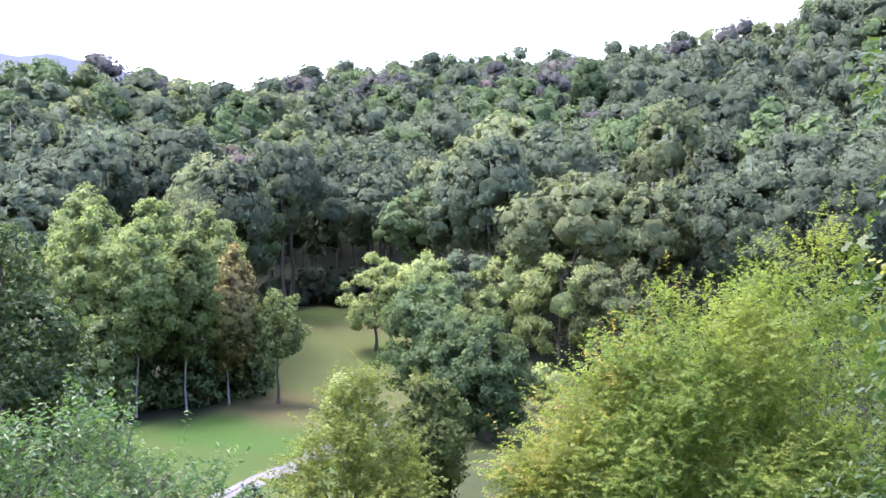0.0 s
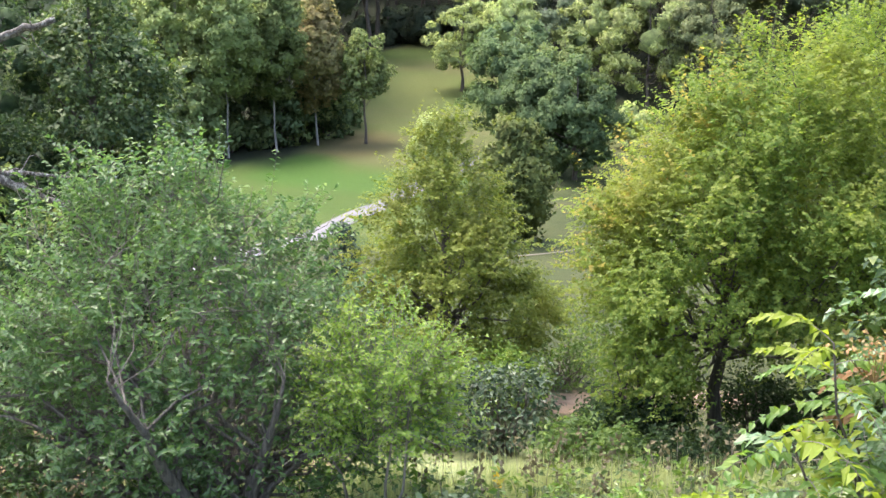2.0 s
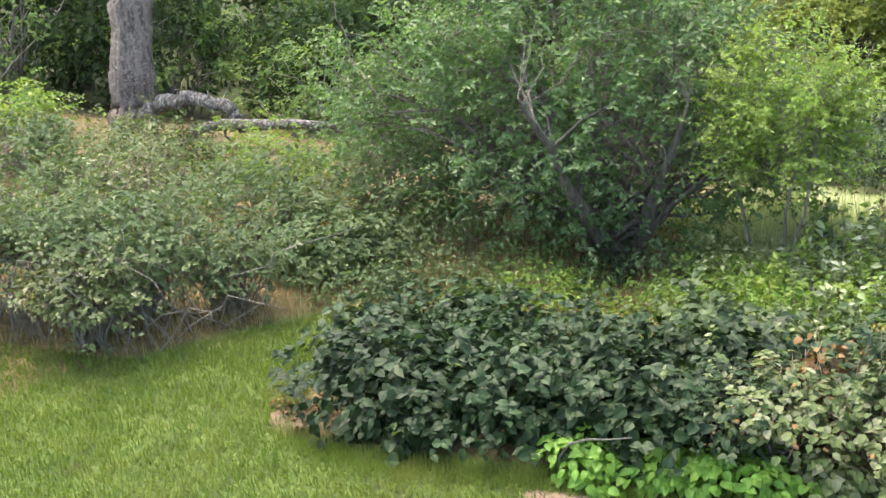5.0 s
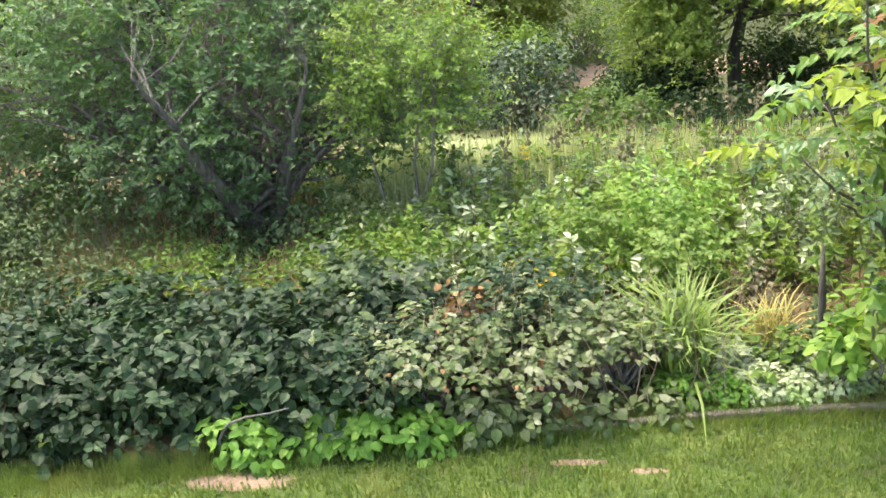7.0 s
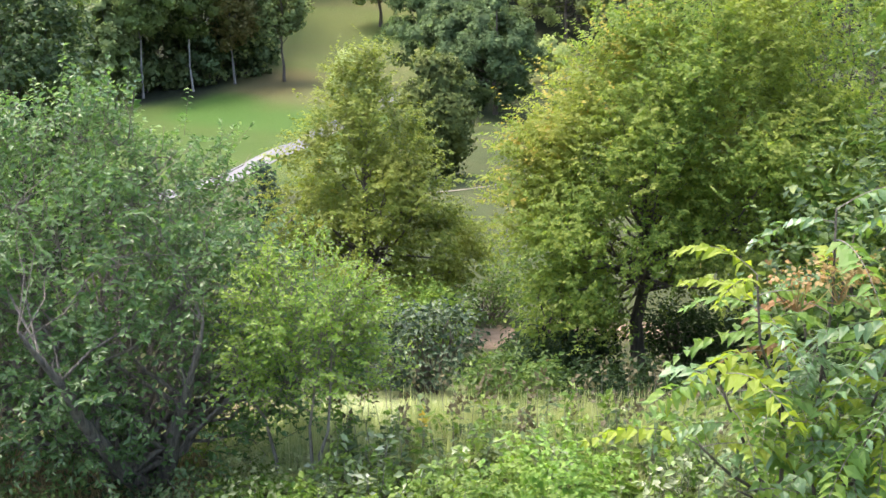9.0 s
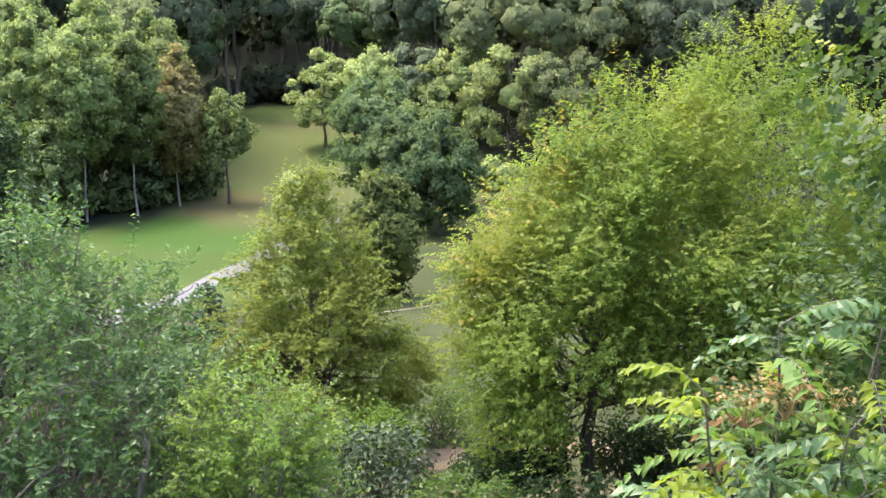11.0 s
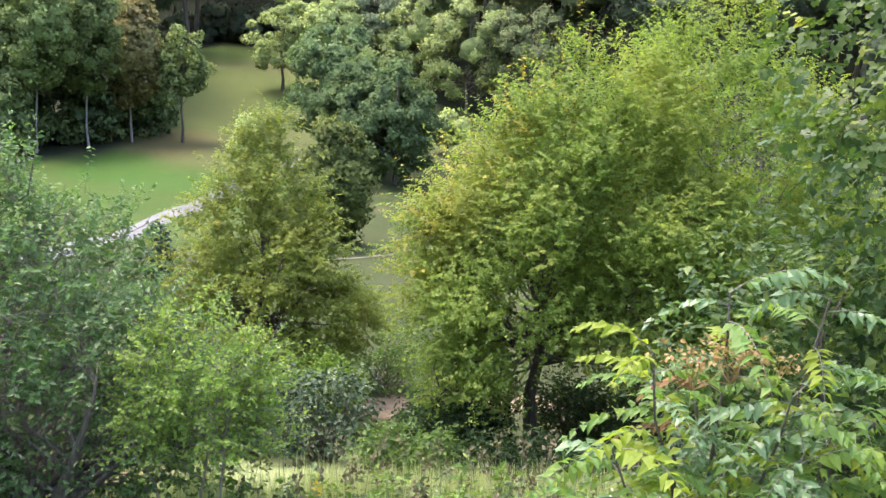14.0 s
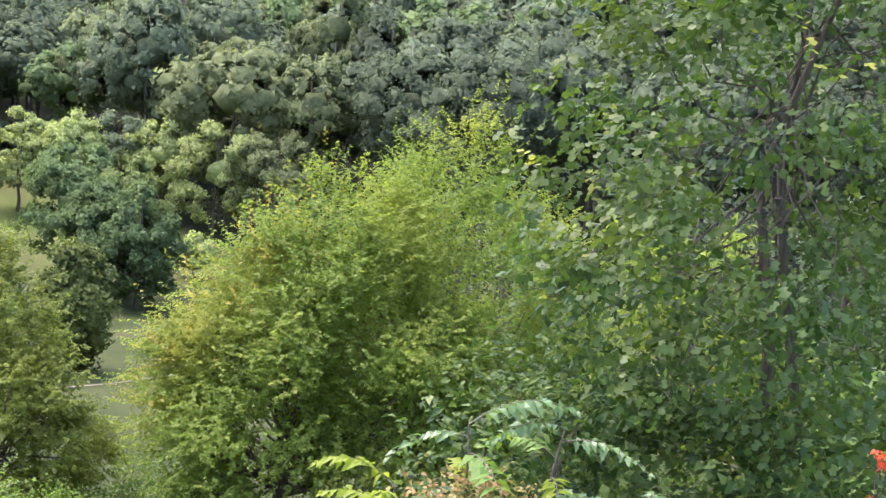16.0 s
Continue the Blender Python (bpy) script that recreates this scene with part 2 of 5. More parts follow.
M_SEED = leaf_mat("seed_heads", [(0.084, 0.0758, 0.0428), (0.118, 0.107, 0.063), (0.157, 0.142, 0.0907)], (0.106, 0.0892, 0.0504), 0.8, 0.15, 1.5, 0.0, 0.15)
M_BARK = bark_mat("bark_brown", (0.035, 0.028, 0.022), (0.12, 0.1, 0.08))
M_BARK_PALE = bark_mat("bark_pale", (0.12, 0.11, 0.1), (0.3, 0.28, 0.25), 4.0)
M_LIMB = bark_mat("bark_grey_brown", (0.05, 0.045, 0.036), (0.17, 0.152, 0.12), 8.0)
M_DEAD = bark_mat("dead_bark_lichen", (0.03, 0.026, 0.022), (0.15, 0.13, 0.105), 9.0, (0.33, 0.325, 0.275))
M_DEAD_TRUNK = bark_mat("dead_bark_bare", (0.03, 0.023, 0.018), (0.2, 0.165, 0.135), 5.0, (0.24, 0.21, 0.18))
M_TWIG = bark_mat("twig_grey", (0.1, 0.09, 0.07), (0.26, 0.24, 0.2), 10.0)


# ---- mesh tools ----
def unit(v):
    return v / np.maximum(np.linalg.norm(v, axis=-1, keepdims=True), 1e-9)


class Geo:
    """Collects triangles with a material slot each, and makes one mesh of them."""

    def __init__(self):
        self.v, self.f, self.m, self.n, self.soft = [], [], [], 0, []

    def add(self, v, f, slot=0, soft=None):
        if soft is not None:
            self.soft.append(soft)
        self.v.append(np.asarray(v, float))
        self.f.append(np.asarray(f, int) + self.n)
        self.m.append(np.full(len(f), slot))
        self.n += len(v)

    def mesh(self, name, mats, smooth=False):
        me = bpy.data.meshes.new(name)
        if not self.v:
            return me
        v, f, mi = np.concatenate(self.v), np.concatenate(self.f), np.concatenate(self.m)
        me.vertices.add(len(v))
        me.vertices.foreach_set("co", v.ravel())
        me.loops.add(f.size)
        me.loops.foreach_set("vertex_index", f.ravel())
        me.polygons.add(len(f))
        me.polygons.foreach_set("loop_start", np.arange(len(f)) * 3)
        for m in mats:
            me.materials.append(m)
        me.polygons.foreach_set("material_index", mi)
        me.polygons.foreach_set("use_smooth", np.full(len(f), smooth))
        me.update(calc_edges=True)
        me.validate()
        if self.soft:
            me.polygons.foreach_set("use_smooth", np.full(len(f), True))
            me.normals_split_custom_set_from_vertices(np.concatenate(self.soft).tolist())
        return me


# leaf outlines: (across, along, up), and their triangles
OVATE = (np.array([(0, 0, 0), (-0.32, 0.35, 0.1), (0.32, 0.35, 0.1), (0, 0.5, 0.0), (0, 1, -0.18)]), [(0, 2, 3), (0, 3, 1), (3, 2, 4), (1, 3, 4)])
BROAD = (np.array([(0, 0, 0), (-0.36, 0.22, 0.08), (0.36, 0.22, 0.08), (-0.33, 0.6, 0.0), (0.33, 0.6, 0.0), (0, 0.45, -0.03), (0, 1, -0.22)]),
         [(0, 2, 5), (0, 5, 1), (1, 5, 3), (5, 2, 4), (5, 4, 6), (3, 5, 6)])
FOLD = (np.array([(0, 0, 0), (0.3, 0.42, 0.12), (0, 1, -0.12), (-0.3, 0.42, 0.12)]), [(0, 1, 2), (0, 2, 3)])
SLIM = (np.array([(0, 0, 0), (0.26, 0.45, 0.1), (0, 1, -0.12), (-0.26, 0.45, 0.1)]), [(0, 1, 2), (0, 2, 3)])
DART = (np.array([(-0.34, 0.1, 0.05), (0.34, 0.2, 0.05), (0.02, 1.0, -0.1)]), [(0, 1, 2)])
TRI = (np.array([(-0.45, -0.4, 0.05), (0.5, -0.15, 0.0), (-0.05, 0.55, -0.05)]), [(0, 1, 2)])
CLUMP = (np.array([(-0.1, -0.5, 0), (0.45, -0.2, 0.12), (0.2, 0.5, -0.1), (-0.5, 0.25, 0.08)]), [(0, 1, 2), (0, 2, 3)])
LOBED = (np.array([(0, 0.3, 0), (0, 0, 0), (0.42, 0.18, 0.05), (0.2, 0.42, 0.0), (0.4, 0.72, -0.05), (0, 1, -0.12), (-0.4, 0.72, -0.05), (-0.2, 0.42, 0.0), (-0.42, 0.18, 0.05)]),
         [(0, i, i + 1) for i in range(1, 8)] + [(0, 8, 1)])
SPEAR = (np.array([(-0.012, 0, 0), (0.012, 0, 0), (0, 1, 0.05)]), [(0, 1, 2)])
BLADE = (np.array([(-0.009, 0, 0), (0.009, 0, 0), (0.007, 0.55, 0.1), (-0.007, 0.55, 0.1), (0, 1, -0.08)]), [(0, 1, 2), (0, 2, 3), (3, 2, 4)])
STRAP = (np.array([(-0.011, 0, 0), (0.011, 0, 0), (0.013, 0.4, 0.06), (-0.013, 0.4, 0.06), (0.01, 0.72, -0.1), (-0.01, 0.72, -0.1), (0, 0.92, -0.42)]),
         [(0, 1, 2), (0, 2, 3), (3, 2, 4), (3, 4, 5), (5, 4, 6)])


def leaves(geo, pos, nrm, tip, size, shape, slot=0, soft=None):
    """Sets one leaf at every place, facing nrm, its tip towards tip."""
    sv, sf = shape
    n = unit(nrm)
    t = unit(tip - n * np.sum(tip * n, axis=1, keepdims=True))
    a = np.cross(t, n)
    v = pos[:, None] + size[:, None, None] * (sv[None, :, 0:1] * a[:, None] + sv[None, :, 1:2] * t[:, None] + sv[None, :, 2:3] * n[:, None])
    f = (np.arange(len(pos)) * len(sv))[:, None, None] + np.array(sf)[None]
    geo.add(v.reshape(-1, 3), f.reshape(-1, 3), slot, None if soft is None else np.repeat(unit(soft), len(sv), 0))


def tube(geo, pts, radii, sides=6, slot=0, rough=0.0, rng=None):
    """A tapered round limb along a line of points."""
    pts, radii = np.asarray(pts, float), np.asarray(radii, float)
    d = unit(np.gradient(pts, axis=0))
    ref = np.where(np.abs(d[:, 2:3]) > 0.9, np.array([[1.0, 0, 0]]), np.array([[0, 0, 1.0]]))
    ref = np.repeat(ref[:1], len(pts), 0)
    a = unit(np.cross(d, ref))
    b = np.cross(d, a)
    ang = np.linspace(0, 2 * np.pi, sides, endpoint=False)
    rr = radii[:, None] * np.ones((1, sides))
    if rough and rng is not None:
        ridge = rng.normal(size=(1, sides)) + 0.35 * rng.normal(size=rr.shape)
        rr = rr * (1 + rough * ridge)
    v = pts[:, None] + rr[..., None] * (np.cos(ang)[None, :, None] * a[:, None] + np.sin(ang)[None, :, None] * b[:, None])
    f = []
    for i in range(len(pts) - 1):
        for j in range(sides):
            k = (j + 1) % sides
            f += [(i * sides + j, i * sides + k, (i + 1) * sides + k), (i * sides + j, (i + 1) * sides + k, (i + 1) * sides + j)]
    last = (len(pts) - 1) * sides
    f += [(last, last + j, last + j + 1) for j in range(1, sides - 1)]
    geo.add(v.reshape(-1, 3), f, slot)


def bend(rng, a, b, n=5, sag=0.12, wob=0.06):
    """A line from a to b that rises first and wavers."""
    a, b = np.asarray(a, float), np.asarray(b, float)
    s = np.linspace(0, 1, n)[:, None]
    ln = np.linalg.norm(b - a)
    p = a + (b - a) * s
    p[:, 2] += -sag * ln * np.sin(np.pi * s[:, 0])
    p[1:-1] += rng.normal(size=(n - 2, 3)) * wob * ln
    return p


PROFILES = {
    "round": lambda u: np.sqrt(np.clip(1 - (2 * u - 1) ** 2, 0, 1)),
    "dome": lambda u: np.where(u < 0.3, 0.72 + 0.28 * u / 0.3, np.sqrt(np.clip(1 - ((u - 0.3) / 0.7) ** 2, 0, 1))),
    "egg": lambda u: np.where(u < 0.3, 0.6 + 0.4 * np.sin(np.pi / 2 * u / 0.3), np.clip(np.cos(np.pi / 2 * (u - 0.3) / 0.72), 0, 1) ** 0.8),
    "cone": lambda u: np.clip(1.02 - u, 0, 1) ** 0.8 * np.where(u < 0.12, 0.7 + 2.5 * u, 1.0),
    "taper": lambda u: np.where(u < 0.18, 0.78 + 0.22 * u / 0.18, np.clip(1 - (u - 0.18) / 0.84, 0, 1) ** 0.82),
    "spire": lambda u: np.where(u < 0.2, 0.72 + 0.28 * u / 0.2, np.clip(1 - (u - 0.2) / 0.82, 0, 1) ** 0.55),
    "skirt": lambda u: np.where(u < 0.45, 1.0, np.sqrt(np.clip(1 - ((u - 0.45) / 0.55) ** 2, 0, 1))),
    "vase": lambda u: np.where(u < 0.62, 0.45 + 0.55 * (u / 0.62) ** 0.8, np.sqrt(np.clip(1 - ((u - 0.62) / 0.38) ** 2, 0, 1))),
}


def crown(rng, n, lo, hi, rx, ry, profile, cx=0.0, cy=0.0, inner=0.35):
    """Centres of leaf clusters inside a crown's outline, most of them near its skin."""
    out = np.zeros((0, 3))
    while len(out) < n:
        u = rng.random(n * 3)
        keep = rng.random(n * 3) < PROFILES[profile](u) ** 1.3 + 0.03
        u = u[keep]
        a = rng.random(len(u)) * 2 * np.pi
        r = PROFILES[profile](u) * np.sqrt(inner ** 2 + (1 - inner ** 2) * rng.random(len(u))) * (1 + 0.1 * np.sin(a * 3 + u * 9) + 0.07 * np.sin(a * 7 - u * 5))
        out = np.concatenate([out, np.stack([cx * (0.55 + 0.45 * u) + rx * r * np.cos(a), cy * (0.55 + 0.45 * u) + ry * r * np.sin(a), lo + (hi - lo) * u], 1)])
    return out[:n]


def foliage(geo, rng, centres, rad, total, size, shape, slot=0, flat=0.7, mid=(0, 0, 0), up=0.5, out=0.6, wild=0.6, droop=0.3, soft=False):
    """Scatters leaves through balls round the centres."""
    k = rng.integers(0, len(centres), total)
    d = unit(rng.normal(size=(total, 3)))
    rr = rad * (0.45 + 0.6 * rng.random((total, 1)) ** 0.6) * (0.7 + 0.6 * rng.random((len(centres), 1)))[k]
    pos = centres[k] + d * rr * np.array([1, 1, flat])
    away = unit(pos - np.asarray(mid))
    nrm = out * (0.6 * d + 0.4 * away) + np.array([0, 0, up]) + wild * rng.normal(size=(total, 3))
    tip = 0.6 * away + 0.5 * d - np.array([0, 0, droop]) + 0.5 * rng.normal(size=(total, 3))
    leaves(geo, pos, nrm, tip, size * (0.65 + 0.7 * rng.random(total)), shape, slot, (0.7 * d + 0.5 * away + np.array([0, 0, 0.8]) + 0.12 * rng.normal(size=(total, 3))) if soft else None)
    return pos


def sprays(geo, wood, rng, centres, mid, n, length, per, size, shape, rise=0.3, twig_r=0.0, spread=0.2, droop=0.2, wild=0.4):
    """Leafy shoots: thin twigs that grow outwards from the clusters, leaves set along both sides of each."""
    k = rng.integers(0, len(centres), n)
    o = centres[k] + rng.normal(size=(n, 3)) * spread
    away = unit((o - np.asarray(mid)) * np.array([1, 1, 0.7]))
    d = unit(away + np.array([0, 0, rise]) + 0.5 * rng.normal(size=(n, 3)))
    ln = (length * rng.uniform(0.5, 1.25, n))[:, None]
    at = lambda s: o + d * ln * s - np.array([0, 0, droop]) * ln * s * s
    side = unit(np.cross(d, np.array([0, 0, 1.0])))
    for j in range(per):
        s = (j + 0.4 + rng.random((n, 1)) * 0.8) / per
        tip = side * (1 if j % 2 else -1) * 0.8 + d * 0.8 + 0.35 * rng.normal(size=(n, 3))
        nrm = np.array([0, 0, 0.8]) + 0.45 * away + wild * rng.normal(size=(n, 3))
        leaves(geo, at(s), nrm, tip, size * rng.uniform(0.65, 1.3, n) * (1.1 - 0.3 * s[:, 0]), shape)
    if twig_r:
        up = np.cross(side, d)
        rings = [at(s)[:, None] + twig_r * w * (side[:, None] * np.array([0, 0.87, -0.87])[None, :, None] + up[:, None] * np.array([1, -0.5, -0.5])[None, :, None]) for s, w in ((-0.1, 1.0), (0.5, 0.7), (1.0, 0.35))]
        v = np.concatenate(rings, 1)
        f = np.array([(a * 3 + i, a * 3 + (i + 1) % 3, a * 3 + 3 + (i + 1) % 3) for a in (0, 1) for i in range(3)] + [(a * 3 + i, a * 3 + 3 + (i + 1) % 3, a * 3 + 3 + i) for a in (0, 1) for i in range(3)])
        wood.add(v.reshape(-1, 3), (np.arange(n)[:, None, None] * 9 + f[None]).reshape(-1, 3))


def ico():
    p = (1 + 5 ** 0.5) / 2
    v = unit(np.array([(-1, p, 0), (1, p, 0), (-1, -p, 0), (1, -p, 0), (0, -1, p), (0, 1, p), (0, -1, -p), (0, 1, -p), (p, 0, -1), (p, 0, 1), (-p, 0, -1), (-p, 0, 1)], float))
    f = [(0, 11, 5), (0, 5, 1), (0, 1, 7), (0, 7, 10), (0, 10, 11), (1, 5, 9), (5, 11, 4), (11, 10, 2), (10, 7, 6), (7, 1, 8), (3, 9, 4), (3, 4, 2), (3, 2, 6), (3, 6, 8), (3, 8, 9), (4, 9, 5), (2, 4, 11), (6, 2, 10), (8, 6, 7), (9, 8, 1)]
    return v, np.array(f)


def icosphere(level):
    v, f = ico()
    for _ in range(level):
        e, idx, out = {}, list(v), []
        for a, b, c in f:
            m = []
            for p, q in ((a, b), (b, c), (c, a)):
                key = (min(p, q), max(p, q))
                if key not in e:
                    e[key] = len(idx)
                    idx.append((v[p] + v[q]) / np.linalg.norm(v[p] + v[q]))
                m.append(e[key])
            out += [(a, m[0], m[2]), (b, m[1], m[0]), (c, m[2], m[1]), (m[0], m[1], m[2])]
        v, f = np.array(idx), np.array(out)
    return v, f


def lumpy_crown(geo, rng, centres, rad, total, size, shape, level=1, slot=0, wild=0.55, inside=0.76, coat=(0.72, 1.25)):
    """A closed crown: billows of dense leaf, one in every cluster, and a coat of single sprays round them."""
    mid = centres.mean(0)
    rr = rad * rng.uniform(0.7, 1.2, len(centres))
    c = np.concatenate([centres, mid[None]])
    big = np.append(rr * inside, 0.45 * np.percentile(np.linalg.norm(centres - mid, axis=1), 40))
    v, f = icosphere(level)
    w = c[:, None] + v[None] * big[:, None, None] * (1 + 0.09 * rng.normal(size=(len(c), len(v), 1))) * np.array([1, 1, 0.82])
    sn = unit(0.34 * v[None] + 0.85 * unit((w - mid) * np.array([1, 1, 1.3])) + np.array([0, 0, 0.2]) + 0.1 * rng.normal(size=w.shape))
    geo.add(w.reshape(-1, 3), (np.arange(len(c))[:, None, None] * len(v) + f[None]).reshape(-1, 3), slot, sn.reshape(-1, 3))
    k = rng.integers(0, len(centres), total)
    away = unit(centres[k] - mid)
    d = unit(rng.normal(size=(total, 3)) + 0.7 * away + np.array([0, 0, 0.25]))
    pos = centres[k] + d * rr[k][:, None] * np.array([1, 1, 0.85]) * rng.uniform(*coat, (total, 1))
    face = 0.34 * d + 0.85 * unit((pos - mid) * np.array([1, 1, 1.3])) + np.array([0, 0, 0.2])
    leaves(geo, pos, face + wild * 1.3 * rng.normal(size=(total, 3)), rng.normal(size=(total, 3)), size * (0.6 + 0.8 * rng.random(total)), shape, slot, face + wild * rng.normal(size=(total, 3)))


def thing(name, at, label, category, group="", turn=0.0, kind=""):
    ob = new(name)
    ob.empty_display_size = 0.3
    ob.matrix_world = pose(*at, 0, 0, turn)
    return tagged(ob, label, category, group, kind)


def part(name, me, parent, label="", kind=""):
    ob = new(name, me)
    ob.parent = parent
    if kind:
        ob["kind"] = kind
    if label:
        ob["label"] = label
    return ob


def skeleton_tubes(geo, rng, centres, height, r0, lean=(0, 0), first=0.2, limbs=None, sides=6, twigs=0, twig_r=0.01, trunk_sides=9, stems=1, slot=0, top=0.93, split=None, ends=None, sag=0.1):
    """A trunk with limbs that reach for the clusters, and twigs at their ends."""
    base = np.array([[0, 0, -0.25]])
    lines = []
    for s in range(len(ends) if ends else stems):
        off = np.array([rng.normal() * 0.12, rng.normal() * 0.12, 0]) * (stems > 1)
        end = np.array([lean[0], lean[1], height * top]) + (np.array([rng.normal() * 0.22 * height, rng.normal() * 0.22 * height, -0.15 * height * rng.random()]) if stems > 1 else 0)
        if ends:
            off, end = off * 0, np.array(ends[s], float)
        p = bend(rng, base[0] + off, end, 8, 0.0, 0.012)
        r = r0 * (1.15 - np.linspace(0, 1, 8)) ** 1.1
        r[0] *= 1.35
        tube(geo, p, r, trunk_sides, slot, 0.06, rng)
        lines.append((p, r))
    pick = centres if limbs is None else centres[rng.permutation(len(centres))[:limbs]]
    for c in pick:
        p, r = lines[rng.integers(len(lines))]
        h = np.clip(c[2] - 0.55 * np.linalg.norm(c[:2]) - 0.1 * height, first * height * rng.uniform(1.0, 1.6), height * 0.9)
        i = np.clip(np.searchsorted(p[:, 2], h), 1, len(p) - 1)
        s = np.clip((h - p[i - 1, 2]) / max(p[i, 2] - p[i - 1, 2], 1e-6), 0, 1)
        a = p[i - 1] + (p[i] - p[i - 1]) * s
        ra = min((r[i - 1] + (r[i] - r[i - 1]) * s) * 0.42, 0.012 + 0.014 * np.linalg.norm(c - a))
        b = bend(rng, a, c, 6, sag, 0.035)
        if split is not None:
            geo = Geo()
            split.append(geo)
        tube(geo, b, ra * np.linspace(1, 0.22, 6), sides, slot)
        for _ in range(twigs):
            q = b[rng.integers(3, 6)]
            e = q + (c - a) * 0.08 + rng.normal(size=3) * min(0.16 * np.linalg.norm(c - a), 0.22) + np.array([0, 0, 0.03])
            tube(geo, bend(rng, q, e, 4, 0.05, 0.06), twig_r * np.linspace(1, 0.4, 4), 3, slot)


def make_tree(name, at, label, category="tree", *, height, trunk, lo, rx, ry=None, profile="round", clusters=40, rad=0.6, count=4000, size=0.12, shape=OVATE, mats=(None, None),
              seed=1, inner=0.35, limbs=None, twigs=0, twig_r=0.01, lean=(0, 0), cx=0.0, cy=0.0, first=0.2, group="", turn=0.0, flat=0.7, up=0.5, wild=0.6, stems=1, split=False, soft=False, ends=None, hi=None, droop=0.3, sides=6, top=0.93, hull=False, sag=0.1, spray=None, turning=None, inside=0.86, clear=None):
    rng = np.random.default_rng(seed)
    ob = thing(name, at, label, category, group, turn)
    c = crown(rng, clusters, lo, (hi or height) - rad * 0.5, max(rx - rad * 0.6, 0.2), max((ry or rx) - rad * 0.6, 0.2), profile, cx, cy, inner)
    if clear:
        c = c[~((c[:, 2] < clear[0]) & (c[:, 0] > clear[1]))]
    g = Geo()
    arms = [] if split else None
    skeleton_tubes(g, rng, c, height, trunk, lean, first, limbs, sides, twigs, twig_r, stems=stems, split=arms, ends=ends, top=top, sag=sag)
    part("trunk", g.mesh("trunk", [mats[0]], True), ob)
    for arm in arms or ():
        part("limb", arm.mesh("limb", [mats[0]], True), ob)
    g = Geo()
    if hull:
        lumpy_crown(g, rng, c, rad * 1.1, int(count * 0.75), size, shape, 1 if len(c) < 60 else 0, inside=inside)
        count = count // 4
    if spray:
        wood = Geo()
        mid = (cx * 0.6, cy * 0.6, lo + 0.25 * (height - lo))
        sprays(g, wood, rng, c, mid, count // spray[1], spray[0], spray[1], size, shape, spray[2], spray[3], rad * 0.55, droop=0.15, wild=wild)
        if spray[3]:
            part("twigwork", wood.mesh("twigwork", [mats[0]], True), ob, kind="stuff")
        count = count // 6
    if turning:
        way, share, n2, m2 = turning
        w = c @ np.array(way)
        g2 = Geo()
        sprays(g2, None, rng, c[w > np.quantile(w, 1 - share)], (cx * 0.6, cy * 0.6, lo), n2 // 8, 0.4, 8, size, shape, 0.3, 0.0, rad * 0.6)
        part("turning_leaves", g2.mesh("turning_leaves", [m2]), ob, "leaves turning yellow and gold", kind="stuff")
    foliage(g, rng, c, rad, count, size, shape, 0, flat, (cx * 0.5, cy * 0.5, lo + 0.35 * (height - lo)), up, 0.6, wild, droop, soft)
    part("crown", g.mesh("crown", [mats[1]]), ob)
    return ob


# ---- ground: lawn, falling field, meadow in the valley, wooded hill beyond ----
CREST_B = np.radians([-40, -25, -15, -9, -5.5, 0, 8, 14, 20, 30, 40])
CREST_R = [300, 310, 330, 350, 420, 430, 420, 405, 400, 400, 400]
CREST_H = [12, 13, 24, 20, 33.5, 40.5, 41, 46, 60, 78, 86]
FOOT_B = np.radians([-40, -25, -14, -6, 2, 8, 14, 25, 40])
FOOT_R = [120, 130, 150, 150, 145, 120, 105, 95, 90]


def ground_z(x, y):
    """Height of the ground; 0 is the lawn under the camera."""
    x, y = np.asarray(x, float), np.asarray(y, float)
    r, b = np.hypot(x, y), np.arctan2(x, np.maximum(y, 1e-6))
    fall = np.interp(y, [-100, 7.4, 9, 11.5, 14, 18.5, 26, 45, 62, 98, 140, 5000], [0, 0, -0.15, -0.4, -0.95, -2.3, -4.2, -7.2, -8.8, -8.7, -4.6, -2.0])
    foot, crest, top = np.interp(b, FOOT_B, FOOT_R), np.interp(b, CREST_B, CREST_R), np.interp(b, CREST_B, CREST_H)
    s = np.clip((r - foot) / (crest - foot), 0, 1.0)
    hill = (top + 5) * (0.35 * s + 0.65 * s * s * (3 - 2 * s)) - np.clip(r - crest, 0, 400) * 0.12
    side = 0.05 * np.clip(np.abs(x - 2) - 6, 0, 30) * np.clip((y - 8) / 6, 0, 1) * np.clip((60 - y) / 40, 0, 1)
    lump = 0.12 * np.sin(x * 0.7 + 1) * np.sin(y * 0.5) * np.clip((y - 10) / 10, 0, 1)
    return fall + np.where(y > 0, hill, 0) + side + lump


def spaced(lo, hi, near, n):
    s = np.linspace(-1, 1, n)
    return np.sinh(s * 6.2) / np.sinh(6.2) * np.where(s < 0, -lo, hi) + near * (1 - np.abs(s))


def in_meadow(x, y):
    """The open grass of the valley and the slope before it."""
    left = np.interp(y, [50, 78, 84, 92, 100, 125, 150], [-34, -30, -21, -16.2, -16.5, -18, -15])
    right = np.interp(y, [50, 70, 100, 125, 150], [16, 19, 14, 2, -6])
    return (y < 50) | (y < 150) & (x > left) & (x < right)


def clearing(x, y):
